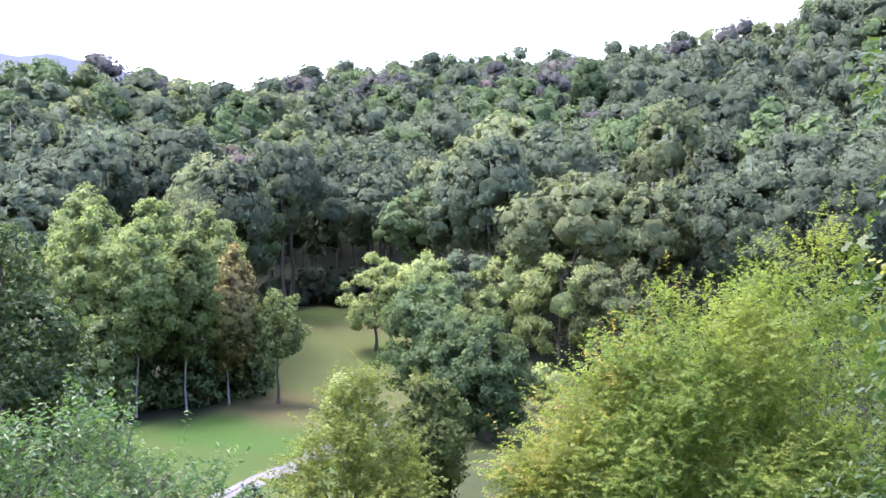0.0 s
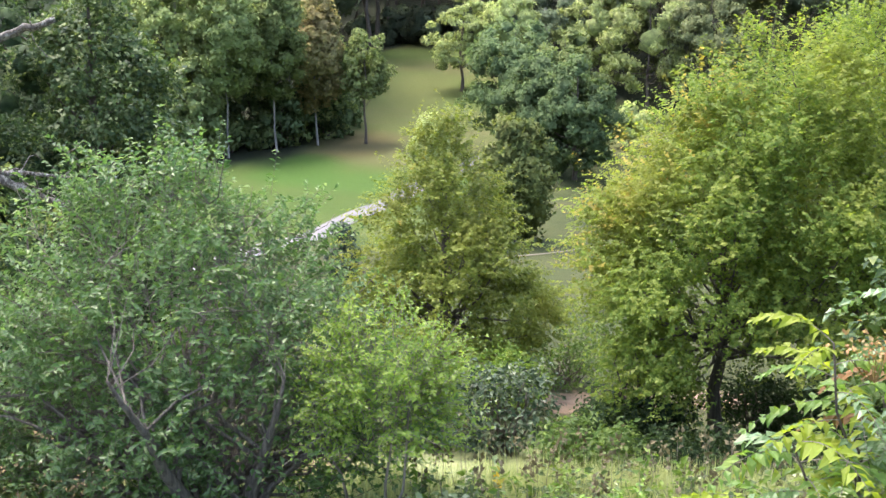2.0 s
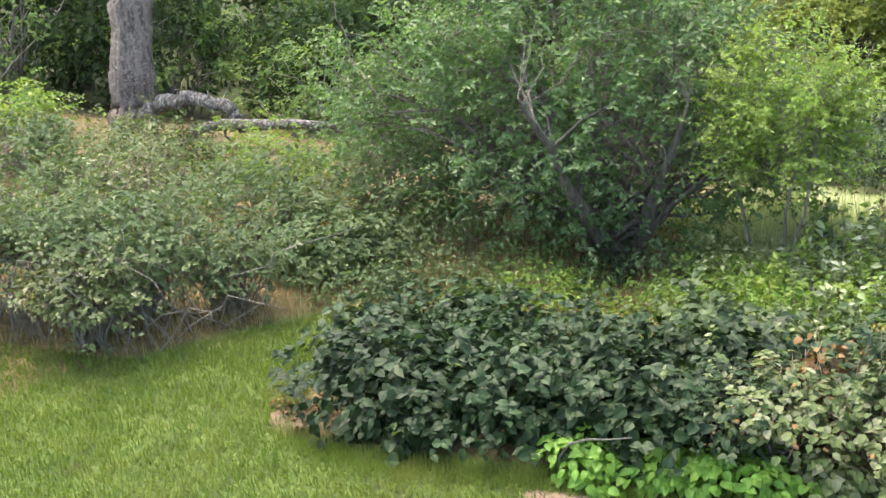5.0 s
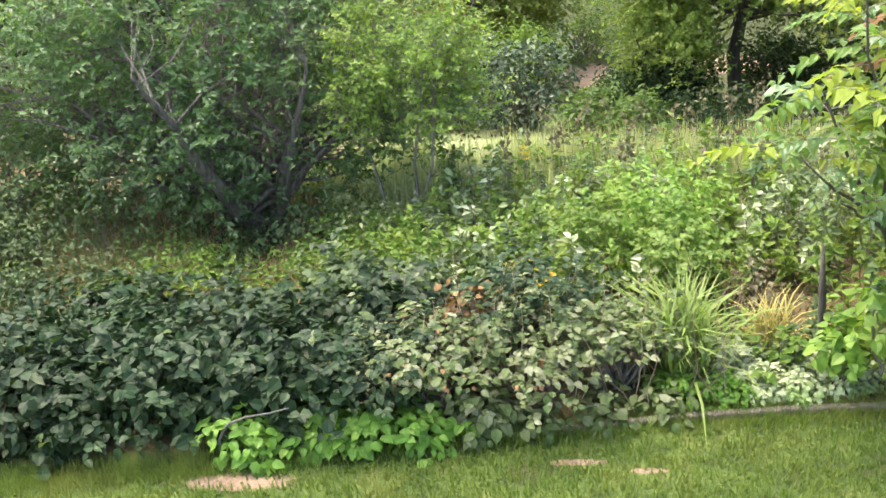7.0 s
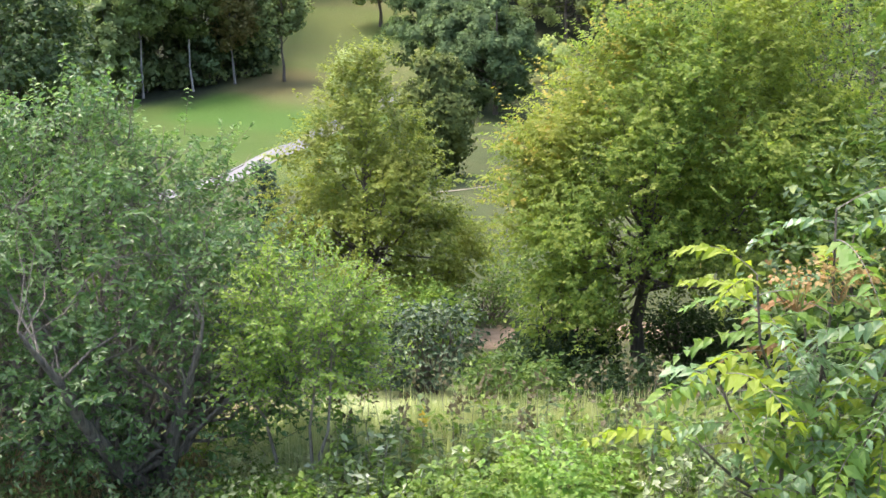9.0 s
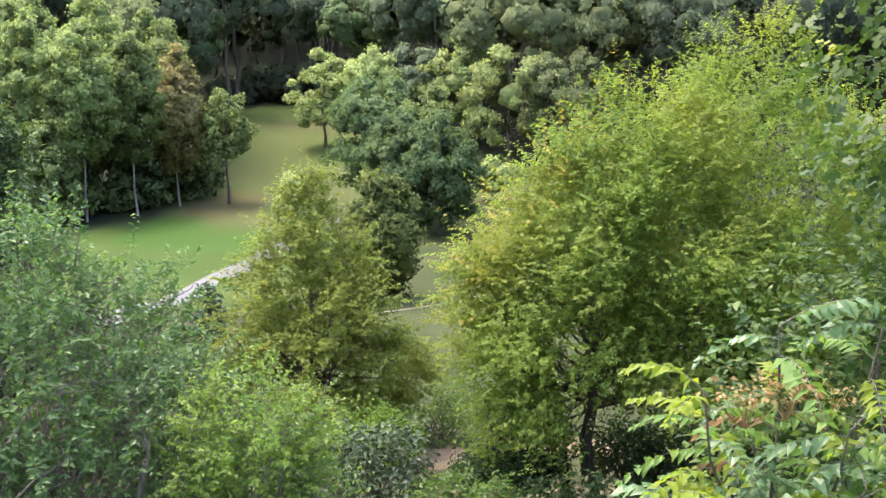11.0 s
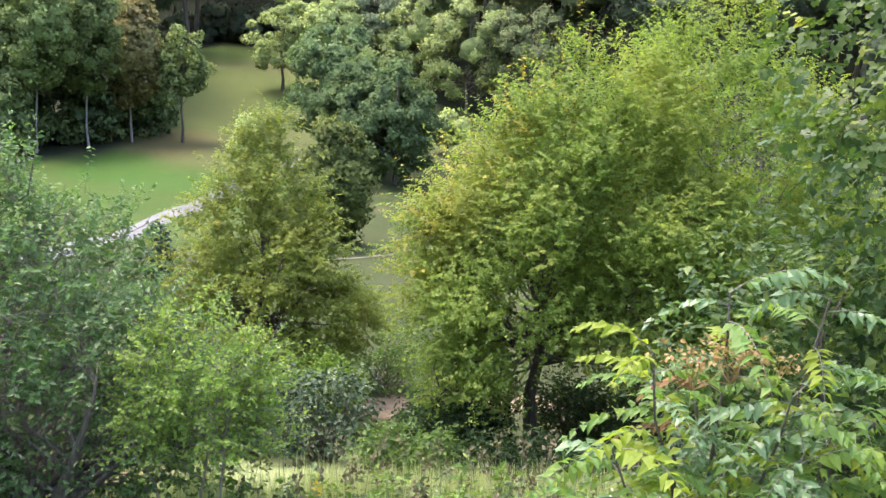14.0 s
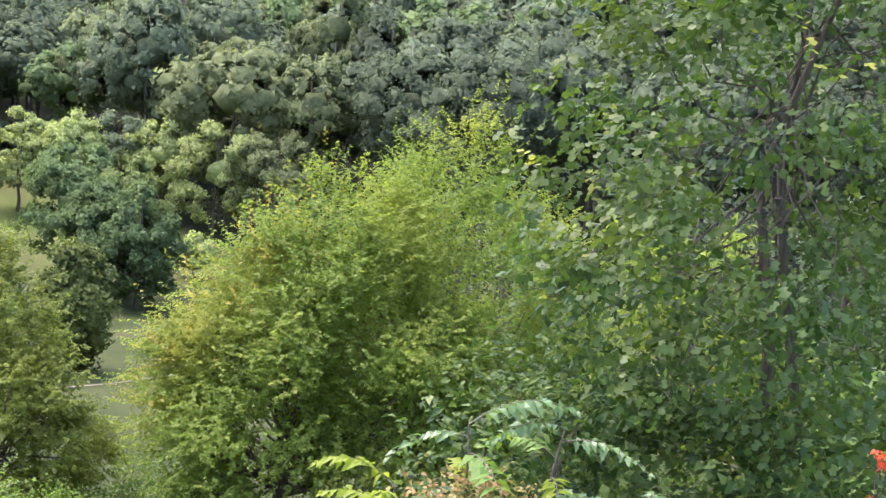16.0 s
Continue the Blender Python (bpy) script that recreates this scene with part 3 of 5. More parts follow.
    """The hollow behind the block of trees at the meadow's edge."""
    return (x < -25) & (x > -33) & (y > 108) & (np.hypot(x, y) < 140)


# worn places in the lawn: middle and half widths
WORN = [(-2.1, 6.44, 0.38, 0.085), (0.2, 5.95, 0.26, 0.08), (0.16, 6.6, 0.16, 0.035), (0.62, 6.5, 0.13, 0.035), (-4.5, 6.88, 0.15, 0.12)]


def ground_sheet():
    xs, ys = spaced(-2600, 2600, 0, 140), spaced(-1500, 2600, 7.5, 190)
    gx, gy = np.meshgrid(xs, ys)
    gz = ground_z(gx, gy)
    v = np.stack([gx, gy, gz], -1).reshape(-1, 3)
    nx, ny = len(xs), len(ys)
    i = (np.arange(ny - 1)[:, None] * nx + np.arange(nx - 1)[None]).ravel()
    f = np.concatenate([np.stack([i, i + 1, i + nx + 1], 1), np.stack([i, i + nx + 1, i + nx], 1)])
    m, nodes, links, bsdf = nodes_of("ground_cover")
    tc = nodes.new("ShaderNodeTexCoord")
    sep = nodes.new("ShaderNodeSeparateXYZ")
    links.new(tc.outputs["Object"], sep.inputs["Vector"])

    def step(sock, a, b):
        mr = nodes.new("ShaderNodeMapRange")
        mr.inputs["From Min"].default_value, mr.inputs["From Max"].default_value = a, b
        links.new(sock, mr.inputs["Value"])
        return mr.outputs["Result"]

    n1, n2, n3 = noise_node(nodes, links, 3.0, 8.0), noise_node(nodes, links, 0.045, 5.0), noise_node(nodes, links, 40.0, 4.0)
    lawn = ramp(nodes, [(0.3, (0.0546, 0.05304, 0.02496)), (0.42, (0.04836, 0.078, 0.02028)), (0.56, (0.0741, 0.1092, 0.02652)), (0.72, (0.1014, 0.117, 0.039))])
    links.new(n1.outputs["Fac"], lawn.inputs["Fac"])
    rough = ramp(nodes, [(0.35, (0.07, 0.06, 0.03)), (0.6, (0.15, 0.115, 0.055)), (0.75, (0.2, 0.15, 0.075))])
    links.new(n1.outputs["Fac"], rough.inputs["Fac"])
    wide = nodes.new("ShaderNodeMapping")
    wide.inputs["Scale"].default_value = (0.35, 1.6, 1.0)
    links.new(tc.outputs["Object"], wide.inputs["Vector"])
    links.new(wide.outputs["Vector"], n2.inputs["Vector"])
    slope = ramp(nodes, [(0.35, (0.028, 0.042, 0.012)), (0.65, (0.046, 0.05, 0.02))])
    links.new(n2.outputs["Fac"], slope.inputs["Fac"])
    meadow = ramp(nodes, [(0.36, (0.045, 0.078, 0.015)), (0.47, (0.06, 0.088, 0.021)), (0.6, (0.08, 0.088, 0.032))])
    links.new(n2.outputs["Fac"], meadow.inputs["Fac"])
    # floor under the trees: their shade is put into this near-black colour
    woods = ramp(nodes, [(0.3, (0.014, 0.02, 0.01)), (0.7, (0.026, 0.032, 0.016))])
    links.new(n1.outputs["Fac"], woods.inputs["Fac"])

    def math_node(op, a, b):
        mn = nodes.new("ShaderNodeMath")
        mn.operation = op
        for sock, v in zip(mn.inputs, (a, b)):
            if isinstance(v, (int, float)):
                sock.default_value = v
            else:
                links.new(v, sock)
        return mn.outputs[0]

    def patch(cx, cy, rx, ry):
        """A ragged oval of worn earth."""
        dx = math_node("DIVIDE", math_node("SUBTRACT", sep.outputs["X"], cx), rx)
        dy = math_node("DIVIDE", math_node("SUBTRACT", sep.outputs["Y"], cy), ry)
        d = math_node("ADD", math_node("MULTIPLY", dx, dx), math_node("MULTIPLY", dy, dy))
        d = math_node("ADD", d, math_node("MULTIPLY", math_node("SUBTRACT", n1.outputs["Fac"], 0.5), 3.2))
        d = math_node("ADD", d, math_node("MULTIPLY", math_node("SUBTRACT", n3.outputs["Fac"], 0.5), 2.0))
        return step(d, 1.1, 0.7)

    bed = math_node("MULTIPLY", step(math_node("SUBTRACT", sep.outputs["Y"], math_node("MULTIPLY", sep.outputs["X"], 0.09)), 6.98, 7.1), step(sep.outputs["X"], -4.7, -4.4))
    bed = math_node("MAXIMUM", bed, step(math_node("ADD", sep.outputs["Y"], math_node("MULTIPLY", n1.outputs["Fac"], 0.5)), 8.9, 9.5))
    bed = math_node("MAXIMUM", bed, step(math_node("SUBTRACT", sep.outputs["Y"], math_node("MULTIPLY", sep.outputs["X"], 1.25)), 15.15, 15.45))
    c = mix_col(nodes, links, "MIX", bed, lawn.outputs["Color"], rough.outputs["Color"])
    field = ramp(nodes, [(0.3, (0.13, 0.17, 0.06)), (0.7, (0.25, 0.27, 0.13))])
    links.new(n1.outputs["Fac"], field.inputs["Fac"])
    c = mix_col(nodes, links, "MIX", math_node("MULTIPLY", step(sep.outputs["Y"], 10.8, 11.6), step(sep.outputs["X"], -2.6, -1.6)), c, field.outputs["Color"])
    c = mix_col(nodes, links, "MIX", step(sep.outputs["Y"], 15.5, 18.5), c, mix_col(nodes, links, "MIX", step(sep.outputs["Y"], 55, 64), slope.outputs["Color"], meadow.outputs["Color"]))
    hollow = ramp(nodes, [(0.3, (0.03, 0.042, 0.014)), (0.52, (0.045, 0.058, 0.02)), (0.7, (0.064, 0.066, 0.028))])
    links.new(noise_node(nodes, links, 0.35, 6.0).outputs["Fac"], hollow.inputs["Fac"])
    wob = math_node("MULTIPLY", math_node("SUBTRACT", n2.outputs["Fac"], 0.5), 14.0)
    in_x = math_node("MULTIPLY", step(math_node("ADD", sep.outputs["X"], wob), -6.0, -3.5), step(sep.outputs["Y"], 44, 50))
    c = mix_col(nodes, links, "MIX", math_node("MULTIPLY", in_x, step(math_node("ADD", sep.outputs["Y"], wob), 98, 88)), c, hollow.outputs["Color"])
    for (cx, cy, rx, ry), tint in (((-13.2, 95.0, 4.2, 7.0), (0.105, 0.082, 0.036)), ((-15.5, 84.0, 3.0, 7.0), (0.036, 0.086, 0.013)), ((-10.0, 79.0, 5.0, 4.0), (0.04, 0.088, 0.015)), ((-9.5, 88.0, 4.0, 3.0), (0.088, 0.092, 0.036)), ((-10.5, 118.0, 4.0, 9.0), (0.078, 0.092, 0.03))):
        dx = math_node("DIVIDE", math_node("SUBTRACT", sep.outputs["X"], cx), rx)
        dy = math_node("DIVIDE", math_node("SUBTRACT", sep.outputs["Y"], cy), ry)
        d = math_node("ADD", math_node("ADD", math_node("MULTIPLY", dx, dx), math_node("MULTIPLY", dy, dy)), math_node("MULTIPLY", math_node("SUBTRACT", n2.outputs["Fac"], 0.5), 2.5))
        c = mix_col(nodes, links, "MIX", math_node("MULTIPLY", step(d, 1.3, 0.2), 0.75), c, tint)
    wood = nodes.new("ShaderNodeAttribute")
    wood.attribute_name = "woodland_shade"
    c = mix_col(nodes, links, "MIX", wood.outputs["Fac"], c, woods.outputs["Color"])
    earth = ramp(nodes, [(0.3, (0.15, 0.105, 0.068)), (0.7, (0.26, 0.19, 0.13))])
    links.new(n1.outputs["Fac"], earth.inputs["Fac"])
    for oval in tuple((x, y, rx * 1.15, ry * 1.1) for x, y, rx, ry in WORN) + ((1.1, 25.2, 1.3, 1.4), (4.0, 26.4, 2.0, 1.7)):
        c = mix_col(nodes, links, "MIX", patch(*oval), c, earth.outputs["Color"])
    fine = ramp(nodes, [(0.3, (0.72, 0.72, 0.72)), (0.7, (1.2, 1.2, 1.2))])
    links.new(n3.outputs["Fac"], fine.inputs["Fac"])
    c = mix_col(nodes, links, "MULTIPLY", 1.0, c, fine.outputs["Color"])
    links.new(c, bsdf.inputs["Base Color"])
    bsdf.inputs["Roughness"].default_value = 0.95
    bsdf.inputs["Specular IOR Level"].default_value = 0.15
    bp = nodes.new("ShaderNodeBump")
    bp.inputs["Strength"].default_value, bp.inputs["Distance"].default_value = 0.6, 0.05
    links.new(n3.outputs["Fac"], bp.inputs["Height"])
    links.new(bp.outputs["Normal"], bsdf.inputs["Normal"])
    g = Geo()
    g.add(v, f)
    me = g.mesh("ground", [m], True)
    w = me.attributes.new("woodland_shade", "FLOAT", "POINT")
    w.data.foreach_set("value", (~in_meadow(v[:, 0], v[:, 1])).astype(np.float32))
    tagged(new("ground", me), "mown lawn falling to rough field, green meadow and wooded hillside", "ground", kind="structure")


ground_sheet()


def on_ground(x, y, sink=0.0):
    return (x, y, float(ground_z(x, y)) - sink)


def gravel_road():
    m, nodes, links, bsdf = nodes_of("pale_gravel")
    n = noise_node(nodes, links, 1.2, 8.0)
    r = ramp(nodes, [(0.3, (0.1, 0.1, 0.102)), (0.7, (0.15, 0.149, 0.15))])
    links.new(n.outputs["Fac"], r.inputs["Fac"])
    links.new(r.outputs["Color"], bsdf.inputs["Base Color"])
    bsdf.inputs["Roughness"].default_value = 0.95
    s = np.linspace(0, 1, 60)
    x = -16.5 + 18 * s
    y = 61.6 + (x + 11.4) * 3.5
    p = np.stack([x, y], 1)
    d = unit(np.gradient(p, axis=0))
    nrm = np.stack([-d[:, 1], d[:, 0]], 1)
    g, w = Geo(), 0.85
    rows = [p + nrm * k for k in (-w, -w * 0.4, w * 0.4, w)]
    lift = (0.02, 0.09, 0.09, 0.02)
    v = np.stack([np.stack([q[:, 0], q[:, 1], ground_z(q[:, 0], q[:, 1]) + h], 1) for q, h in zip(rows, lift)], 1).reshape(-1, 3)
    f = []
    for i in range(len(p) - 1):
        for j in range(3):
            a = i * 4 + j
            f += [(a, a + 1, a + 5), (a, a + 5, a + 4)]
    g.add(v, f)
    tagged(new("road", g.mesh("road", [m], True)), "pale gravel drive crossing the green meadow", "road", kind="structure")


gravel_road()


def foot_path():
    """A narrow worn track across the grass below the golden tree."""
    m, nodes, links, bsdf = nodes_of("worn_track")
    n = noise_node(nodes, links, 2.0, 6.0)
    r = ramp(nodes, [(0.3, (0.13, 0.12, 0.085)), (0.7, (0.2, 0.18, 0.135))])
    links.new(n.outputs["Fac"], r.inputs["Fac"])
    links.new(r.outputs["Color"], bsdf.inputs["Base Color"])
    bsdf.inputs["Roughness"].default_value = 0.95
    x = np.linspace(-4, 6, 30)
    y = 58 + 0.95 * (x - 0.5) + 0.25 * np.sin(x * 1.3)
    g = Geo()
    v = np.concatenate([np.stack([x + k, y - k, ground_z(x + k, y - k) + 0.04], 1) for k in (-0.12, 0.12)])
    i = np.arange(29)
    g.add(v, np.concatenate([np.stack([i, i + 30, i + 31], 1), np.stack([i, i + 31, i + 1], 1)]))
    tagged(new("pavement", g.mesh("pavement", [m], True)), "narrow worn track across the meadow grass", "path", kind="structure")


foot_path()


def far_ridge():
    m, nodes, links, bsdf = nodes_of("distant_woods_haze_blue")
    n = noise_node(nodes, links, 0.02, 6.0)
    # blue-grey base colour stands in for the haze before the ridge
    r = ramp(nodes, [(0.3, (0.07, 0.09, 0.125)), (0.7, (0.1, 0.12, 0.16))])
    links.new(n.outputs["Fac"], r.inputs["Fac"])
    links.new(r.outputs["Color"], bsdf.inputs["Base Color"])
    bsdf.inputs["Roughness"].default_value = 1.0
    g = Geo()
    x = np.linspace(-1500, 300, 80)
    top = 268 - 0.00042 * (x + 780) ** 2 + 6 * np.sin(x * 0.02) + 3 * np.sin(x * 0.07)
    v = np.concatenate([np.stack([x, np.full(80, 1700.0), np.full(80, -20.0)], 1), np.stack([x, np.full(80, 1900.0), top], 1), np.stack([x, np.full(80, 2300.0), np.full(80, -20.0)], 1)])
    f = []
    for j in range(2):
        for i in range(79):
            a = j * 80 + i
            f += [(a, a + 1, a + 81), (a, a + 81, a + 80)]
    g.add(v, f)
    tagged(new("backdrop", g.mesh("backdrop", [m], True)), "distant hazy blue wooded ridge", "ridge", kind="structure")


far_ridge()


# ---- the wooded hillside ----
def forest_models():
    """Half a dozen broadleaf trees with a trunk and a lumpy crown, to be copied about the hill."""
    out = []
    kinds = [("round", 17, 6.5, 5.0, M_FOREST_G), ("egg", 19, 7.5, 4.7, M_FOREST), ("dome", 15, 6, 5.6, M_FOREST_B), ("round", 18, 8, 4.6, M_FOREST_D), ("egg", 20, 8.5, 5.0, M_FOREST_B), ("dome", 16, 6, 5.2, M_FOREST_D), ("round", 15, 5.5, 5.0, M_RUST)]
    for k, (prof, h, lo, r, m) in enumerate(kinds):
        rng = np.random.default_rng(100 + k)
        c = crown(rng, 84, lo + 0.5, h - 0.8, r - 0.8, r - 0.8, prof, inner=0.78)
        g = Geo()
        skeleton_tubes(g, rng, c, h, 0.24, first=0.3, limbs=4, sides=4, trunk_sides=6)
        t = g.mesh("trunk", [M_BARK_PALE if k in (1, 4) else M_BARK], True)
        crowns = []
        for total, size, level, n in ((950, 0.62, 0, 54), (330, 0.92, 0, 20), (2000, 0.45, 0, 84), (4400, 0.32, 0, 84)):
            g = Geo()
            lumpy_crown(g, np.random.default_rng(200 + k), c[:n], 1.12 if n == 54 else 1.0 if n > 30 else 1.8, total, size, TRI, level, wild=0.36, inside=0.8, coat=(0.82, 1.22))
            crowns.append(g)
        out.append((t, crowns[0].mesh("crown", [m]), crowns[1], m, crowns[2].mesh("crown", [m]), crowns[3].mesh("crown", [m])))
    return out


FOREST = forest_models()
FOREST_LABELS = ["round-crowned green broadleaf tree in the hillside wood", "tall green broadleaf tree with a pale trunk in the wood", "spreading yellow-green broadleaf tree in the wood", "dark green broadleaf tree in the wood",
                 "tall yellow-green broadleaf tree with a pale trunk", "low dark spreading tree in the hillside wood", "rusty brown tree turning to autumn in the wood"]


def forest_tree(k, x, y, scale, turn, wide=1.0, fine=0):
    ob = thing("forest_tree", on_ground(x, y, 0.2), FOREST_LABELS[k], "tree", "trees of the wooded hillside", turn)
    ob.scale = (scale * wide, scale * wide, scale)
    part("trunk", FOREST[k][0], ob)
    part("crown", FOREST[k][(1, 4, 5)[fine]], ob)
    return ob


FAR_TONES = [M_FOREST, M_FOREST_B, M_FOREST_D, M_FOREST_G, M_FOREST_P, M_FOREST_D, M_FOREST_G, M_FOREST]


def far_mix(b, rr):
    """Shares of the tones: more dark and haze-greyed crowns high on the hill, more green ones low down."""
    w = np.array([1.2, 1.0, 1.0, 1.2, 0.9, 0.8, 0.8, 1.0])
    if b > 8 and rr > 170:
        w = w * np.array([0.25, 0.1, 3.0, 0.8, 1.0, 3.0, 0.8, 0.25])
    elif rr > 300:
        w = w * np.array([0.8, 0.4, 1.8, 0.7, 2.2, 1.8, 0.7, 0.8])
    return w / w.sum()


def plant_hill():
    rng = np.random.default_rng(7)
    spots = []
    r = 52.0
    while r < 470:
        step = 7.2 + r * 0.0105
        for b in np.arange(-34, 41, np.degrees(step / r)):
            bb = radians(b + rng.normal() * 0.25 * np.degrees(step / r))
            rr = r + rng.normal() * 0.25 * step
            x, y = rr * math.sin(bb), rr * math.cos(bb)
            if in_meadow(x, y) or clearing(x, y) or (80 < y < 106 and -37 < x < 0) or rr > np.interp(bb, CREST_B, CREST_R) + 14 or (b > 24 and rr > 260) or rr < (116 if 0 < b < 13 else 95):
                continue
            spots.append((rr, x, y))
        r += step * 0.92
    spots.sort()
    weights = np.array([0.27, 0.17, 0.14, 0.2, 0.1, 0.11, 0.01])
    far = Geo()
    slots = []
    for n, (rr, x, y) in enumerate(spots):
        b = math.degrees(math.atan2(x, y))
        light = np.array([1, 1, 3.2, 0.25, 3.2, 0.25, 1]) if 0 < b < 11 and rr < 200 else np.array([0.3, 0.3, 0.06, 3, 0.06, 3, 0.6]) if b > 8 or -6 < b <= 0 and rr < 200 else np.array([1, 1, 0.6, 1.5, 0.6, 1.5, 1])
        k = int(rng.choice(7, p=weights * light / np.sum(weights * light)))
        if math.hypot(x + 33.7, y - 190) < 6.5:
            k = 6
        s, w, turn = rng.uniform(0.75, 1.15) * (1 + 0.0006 * rr), rng.uniform(0.82, 1.12), rng.random() * 360
        if rr < 112 and x < 0:
            s *= 0.72
        if n < 300:
            forest_tree(k, x, y, s, turn, w, 2 if n < 24 else 1 if n < 80 else 0)
            continue
        model = FOREST[k][2]
        a = radians(turn)
        mv, mf, ms = np.concatenate(model.v), np.concatenate(model.f), np.concatenate(model.soft)
        v = mv * np.array([s * w, s * w, s])
        v = np.stack([v[:, 0] * math.cos(a) - v[:, 1] * math.sin(a), v[:, 0] * math.sin(a) + v[:, 1] * math.cos(a), v[:, 2]], 1) + np.array(on_ground(x, y, 0.2))
        sn = ms
        sn = np.stack([sn[:, 0] * math.cos(a) - sn[:, 1] * math.sin(a), sn[:, 0] * math.sin(a) + sn[:, 1] * math.cos(a), sn[:, 2]], 1)
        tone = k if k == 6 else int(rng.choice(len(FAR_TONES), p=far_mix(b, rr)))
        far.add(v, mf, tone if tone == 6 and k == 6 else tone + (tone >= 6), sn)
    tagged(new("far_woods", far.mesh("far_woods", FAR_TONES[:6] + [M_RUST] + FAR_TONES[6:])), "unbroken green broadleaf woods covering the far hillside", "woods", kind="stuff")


plant_hill()
forest_tree(6, -27.6, 149.0, 1.0, 40.0, 1.05, 1)

# ---- trees about the meadow ----
make_tree("lone_tree", on_ground(-12.5, 95.5), "slender tree with open green crown alone on the meadow", height=9.2, trunk=0.1, lo=4.0, rx=2.6, profile="egg", clusters=70, rad=0.55, count=5600, size=0.2, shape=CLUMP, soft=True, mats=(M_BARK, M_EDGE), seed=11, limbs=22, inner=0.4, first=0.25, flat=0.9)
for i in range(16):
    rng = np.random.default_rng(470 + i)
    x = -20 + 22 * (i / 15)
    make_tree("far_bush", on_ground(x, 149 + rng.uniform(0, 5)), "dark bush at the far end of the meadow", "bush", height=rng.uniform(3.0, 6.5), trunk=0.08, lo=0.2, rx=rng.uniform(1.8, 3.0), profile="dome", clusters=22, rad=0.7, count=900, size=0.4, shape=TRI, soft=True, hull=True, mats=(M_BARK, M_FOREST_D if i % 3 else M_FOREST), seed=480 + i, limbs=6, group="bushes at the meadow's far end")
EDGE = "trees along the meadow's edge"
for i, (x, y, h, lo, r, m, lab) in enumerate([
        (-21.6, 88, 15.0, 6.2, 2.5, M_EDGE, "tall bright green tree with slim pale trunk at the meadow's edge"),
        (-18.6, 91, 14.0, 6.0, 2.1, M_EDGE, "tall green tree with slim pale trunk at the meadow's edge"),
        (-16.2, 95, 12.6, 4.5, 2.0, M_AUTUMN, "tall tree with rusty yellow leaves at the corner of the wood"),
        (-25.5, 90, 15.2, 6.0, 3.6, M_EDGE, "tall green tree at the meadow's edge"),
        (-30.5, 87, 14.2, 2.5, 3.8, M_EDGE, "broad green tree at the meadow's edge"),
        (-22.6, 96, 16.2, 7.0, 3.4, M_EDGE, "tall bright green tree rising out of the wood"),
        (-18.4, 99, 15.2, 7.0, 3.0, M_EDGE, "tall bright green tree rising out of the wood"),
        (-28.0, 97, 16.5, 7.0, 3.9, M_EDGE, "tall green tree rising out of the wood"),
        (-20.4, 104, 16.6, 7.0, 3.4, M_FOREST_B, "tall green tree rising out of the wood"),
        (-23.6, 86.5, 8.5, 1.0, 2.0, M_EDGE, "young green tree at the meadow's edge")]):
    make_tree("edge_tree", on_ground(x, y), lab, height=h, trunk=0.075, lo=lo - 1.5, rx=r * 1.12, profile="egg", clusters=105, rad=0.66, count=11000, size=0.24, shape=TRI, soft=True, hull=True, inside=0.7, mats=(M_BARK_PALE, m), seed=20 + i, limbs=16, inner=0.5, first=0.25, group=EDGE)
for i in range(48):
    rng = np.random.default_rng(500 + i)
    x = -37 + 22 * (i / 47)
    y = float(np.interp(x, [-36, -21, -15], [86, 89, 98])) + rng.uniform(1.0, 7.0)
    h = rng.uniform(3.0, 8.5)
    make_tree("understory_tree", on_ground(x, y), "low shaded tree at the foot of the wood", height=h, trunk=0.06, lo=0.2, rx=h * 0.36, profile="dome", clusters=34, rad=0.55, count=1100, size=0.34, shape=TRI, soft=True, mats=(M_BARK, M_VALLEY if i % 4 else M_EDGE), seed=520 + i, limbs=10, group="low growth at the foot of the wood")
MID = "trees standing below the meadow"
for i, (x, y, h, lo, r, m, prof, hull, lab) in enumerate([
        (-6.2, 118, 9.8, 2.0, 3.6, M_PALETREE, "egg", False, "pale green open-crowned tree beyond the meadow"),
        (-1.6, 116, 9.8, 2.0, 3.2, M_PALETREE, "dome", True, "pale yellow-green tree beyond the meadow"),
        (-0.9, 92, 9.8, 1.0, 4.3, M_VALLEY, "round", True, "dark blue-green walnut-like tree below the meadow"),
        (3.2, 81, 8.3, 1.0, 3.2, M_VALLEY, "egg", True, "deep green tree below the meadow"),
        (0.6, 84, 8.2, 0.8, 3.1, M_VALLEY, "dome", True, "dark round tree below the meadow"),
        (2.6, 90, 9.4, 0.8, 3.6, M_EDGE, "dome", True, "dark blue-green tree below the meadow"),
        (-0.6, 62, 6.6, 0.5, 2.1, M_OLIVE, "dome", True, "dense dark olive tree behind the golden tree"),
        (10.7, 112, 10.4, 2.0, 4.9, M_PALETREE, "dome", True, "yellow-green spreading tree beyond the maple"),
        (6.8, 119, 10.6, 2.5, 4.0, M_PALETREE, "dome", True, "yellow-green tree beyond the maple"),
        (15.5, 108, 10.8, 2.5, 4.6, M_FOREST_B, "dome", True, "yellow-green tree beyond the maple"),
        (2.6, 122, 9.6, 2.0, 3.6, M_FOREST, "round", True, "grey-green tree beyond the meadow"),
        (-5.9, 78, 5.0, 0.3, 1.5, M_PALETREE, "egg", False, "hazy low willow-like bush on the meadow")]):
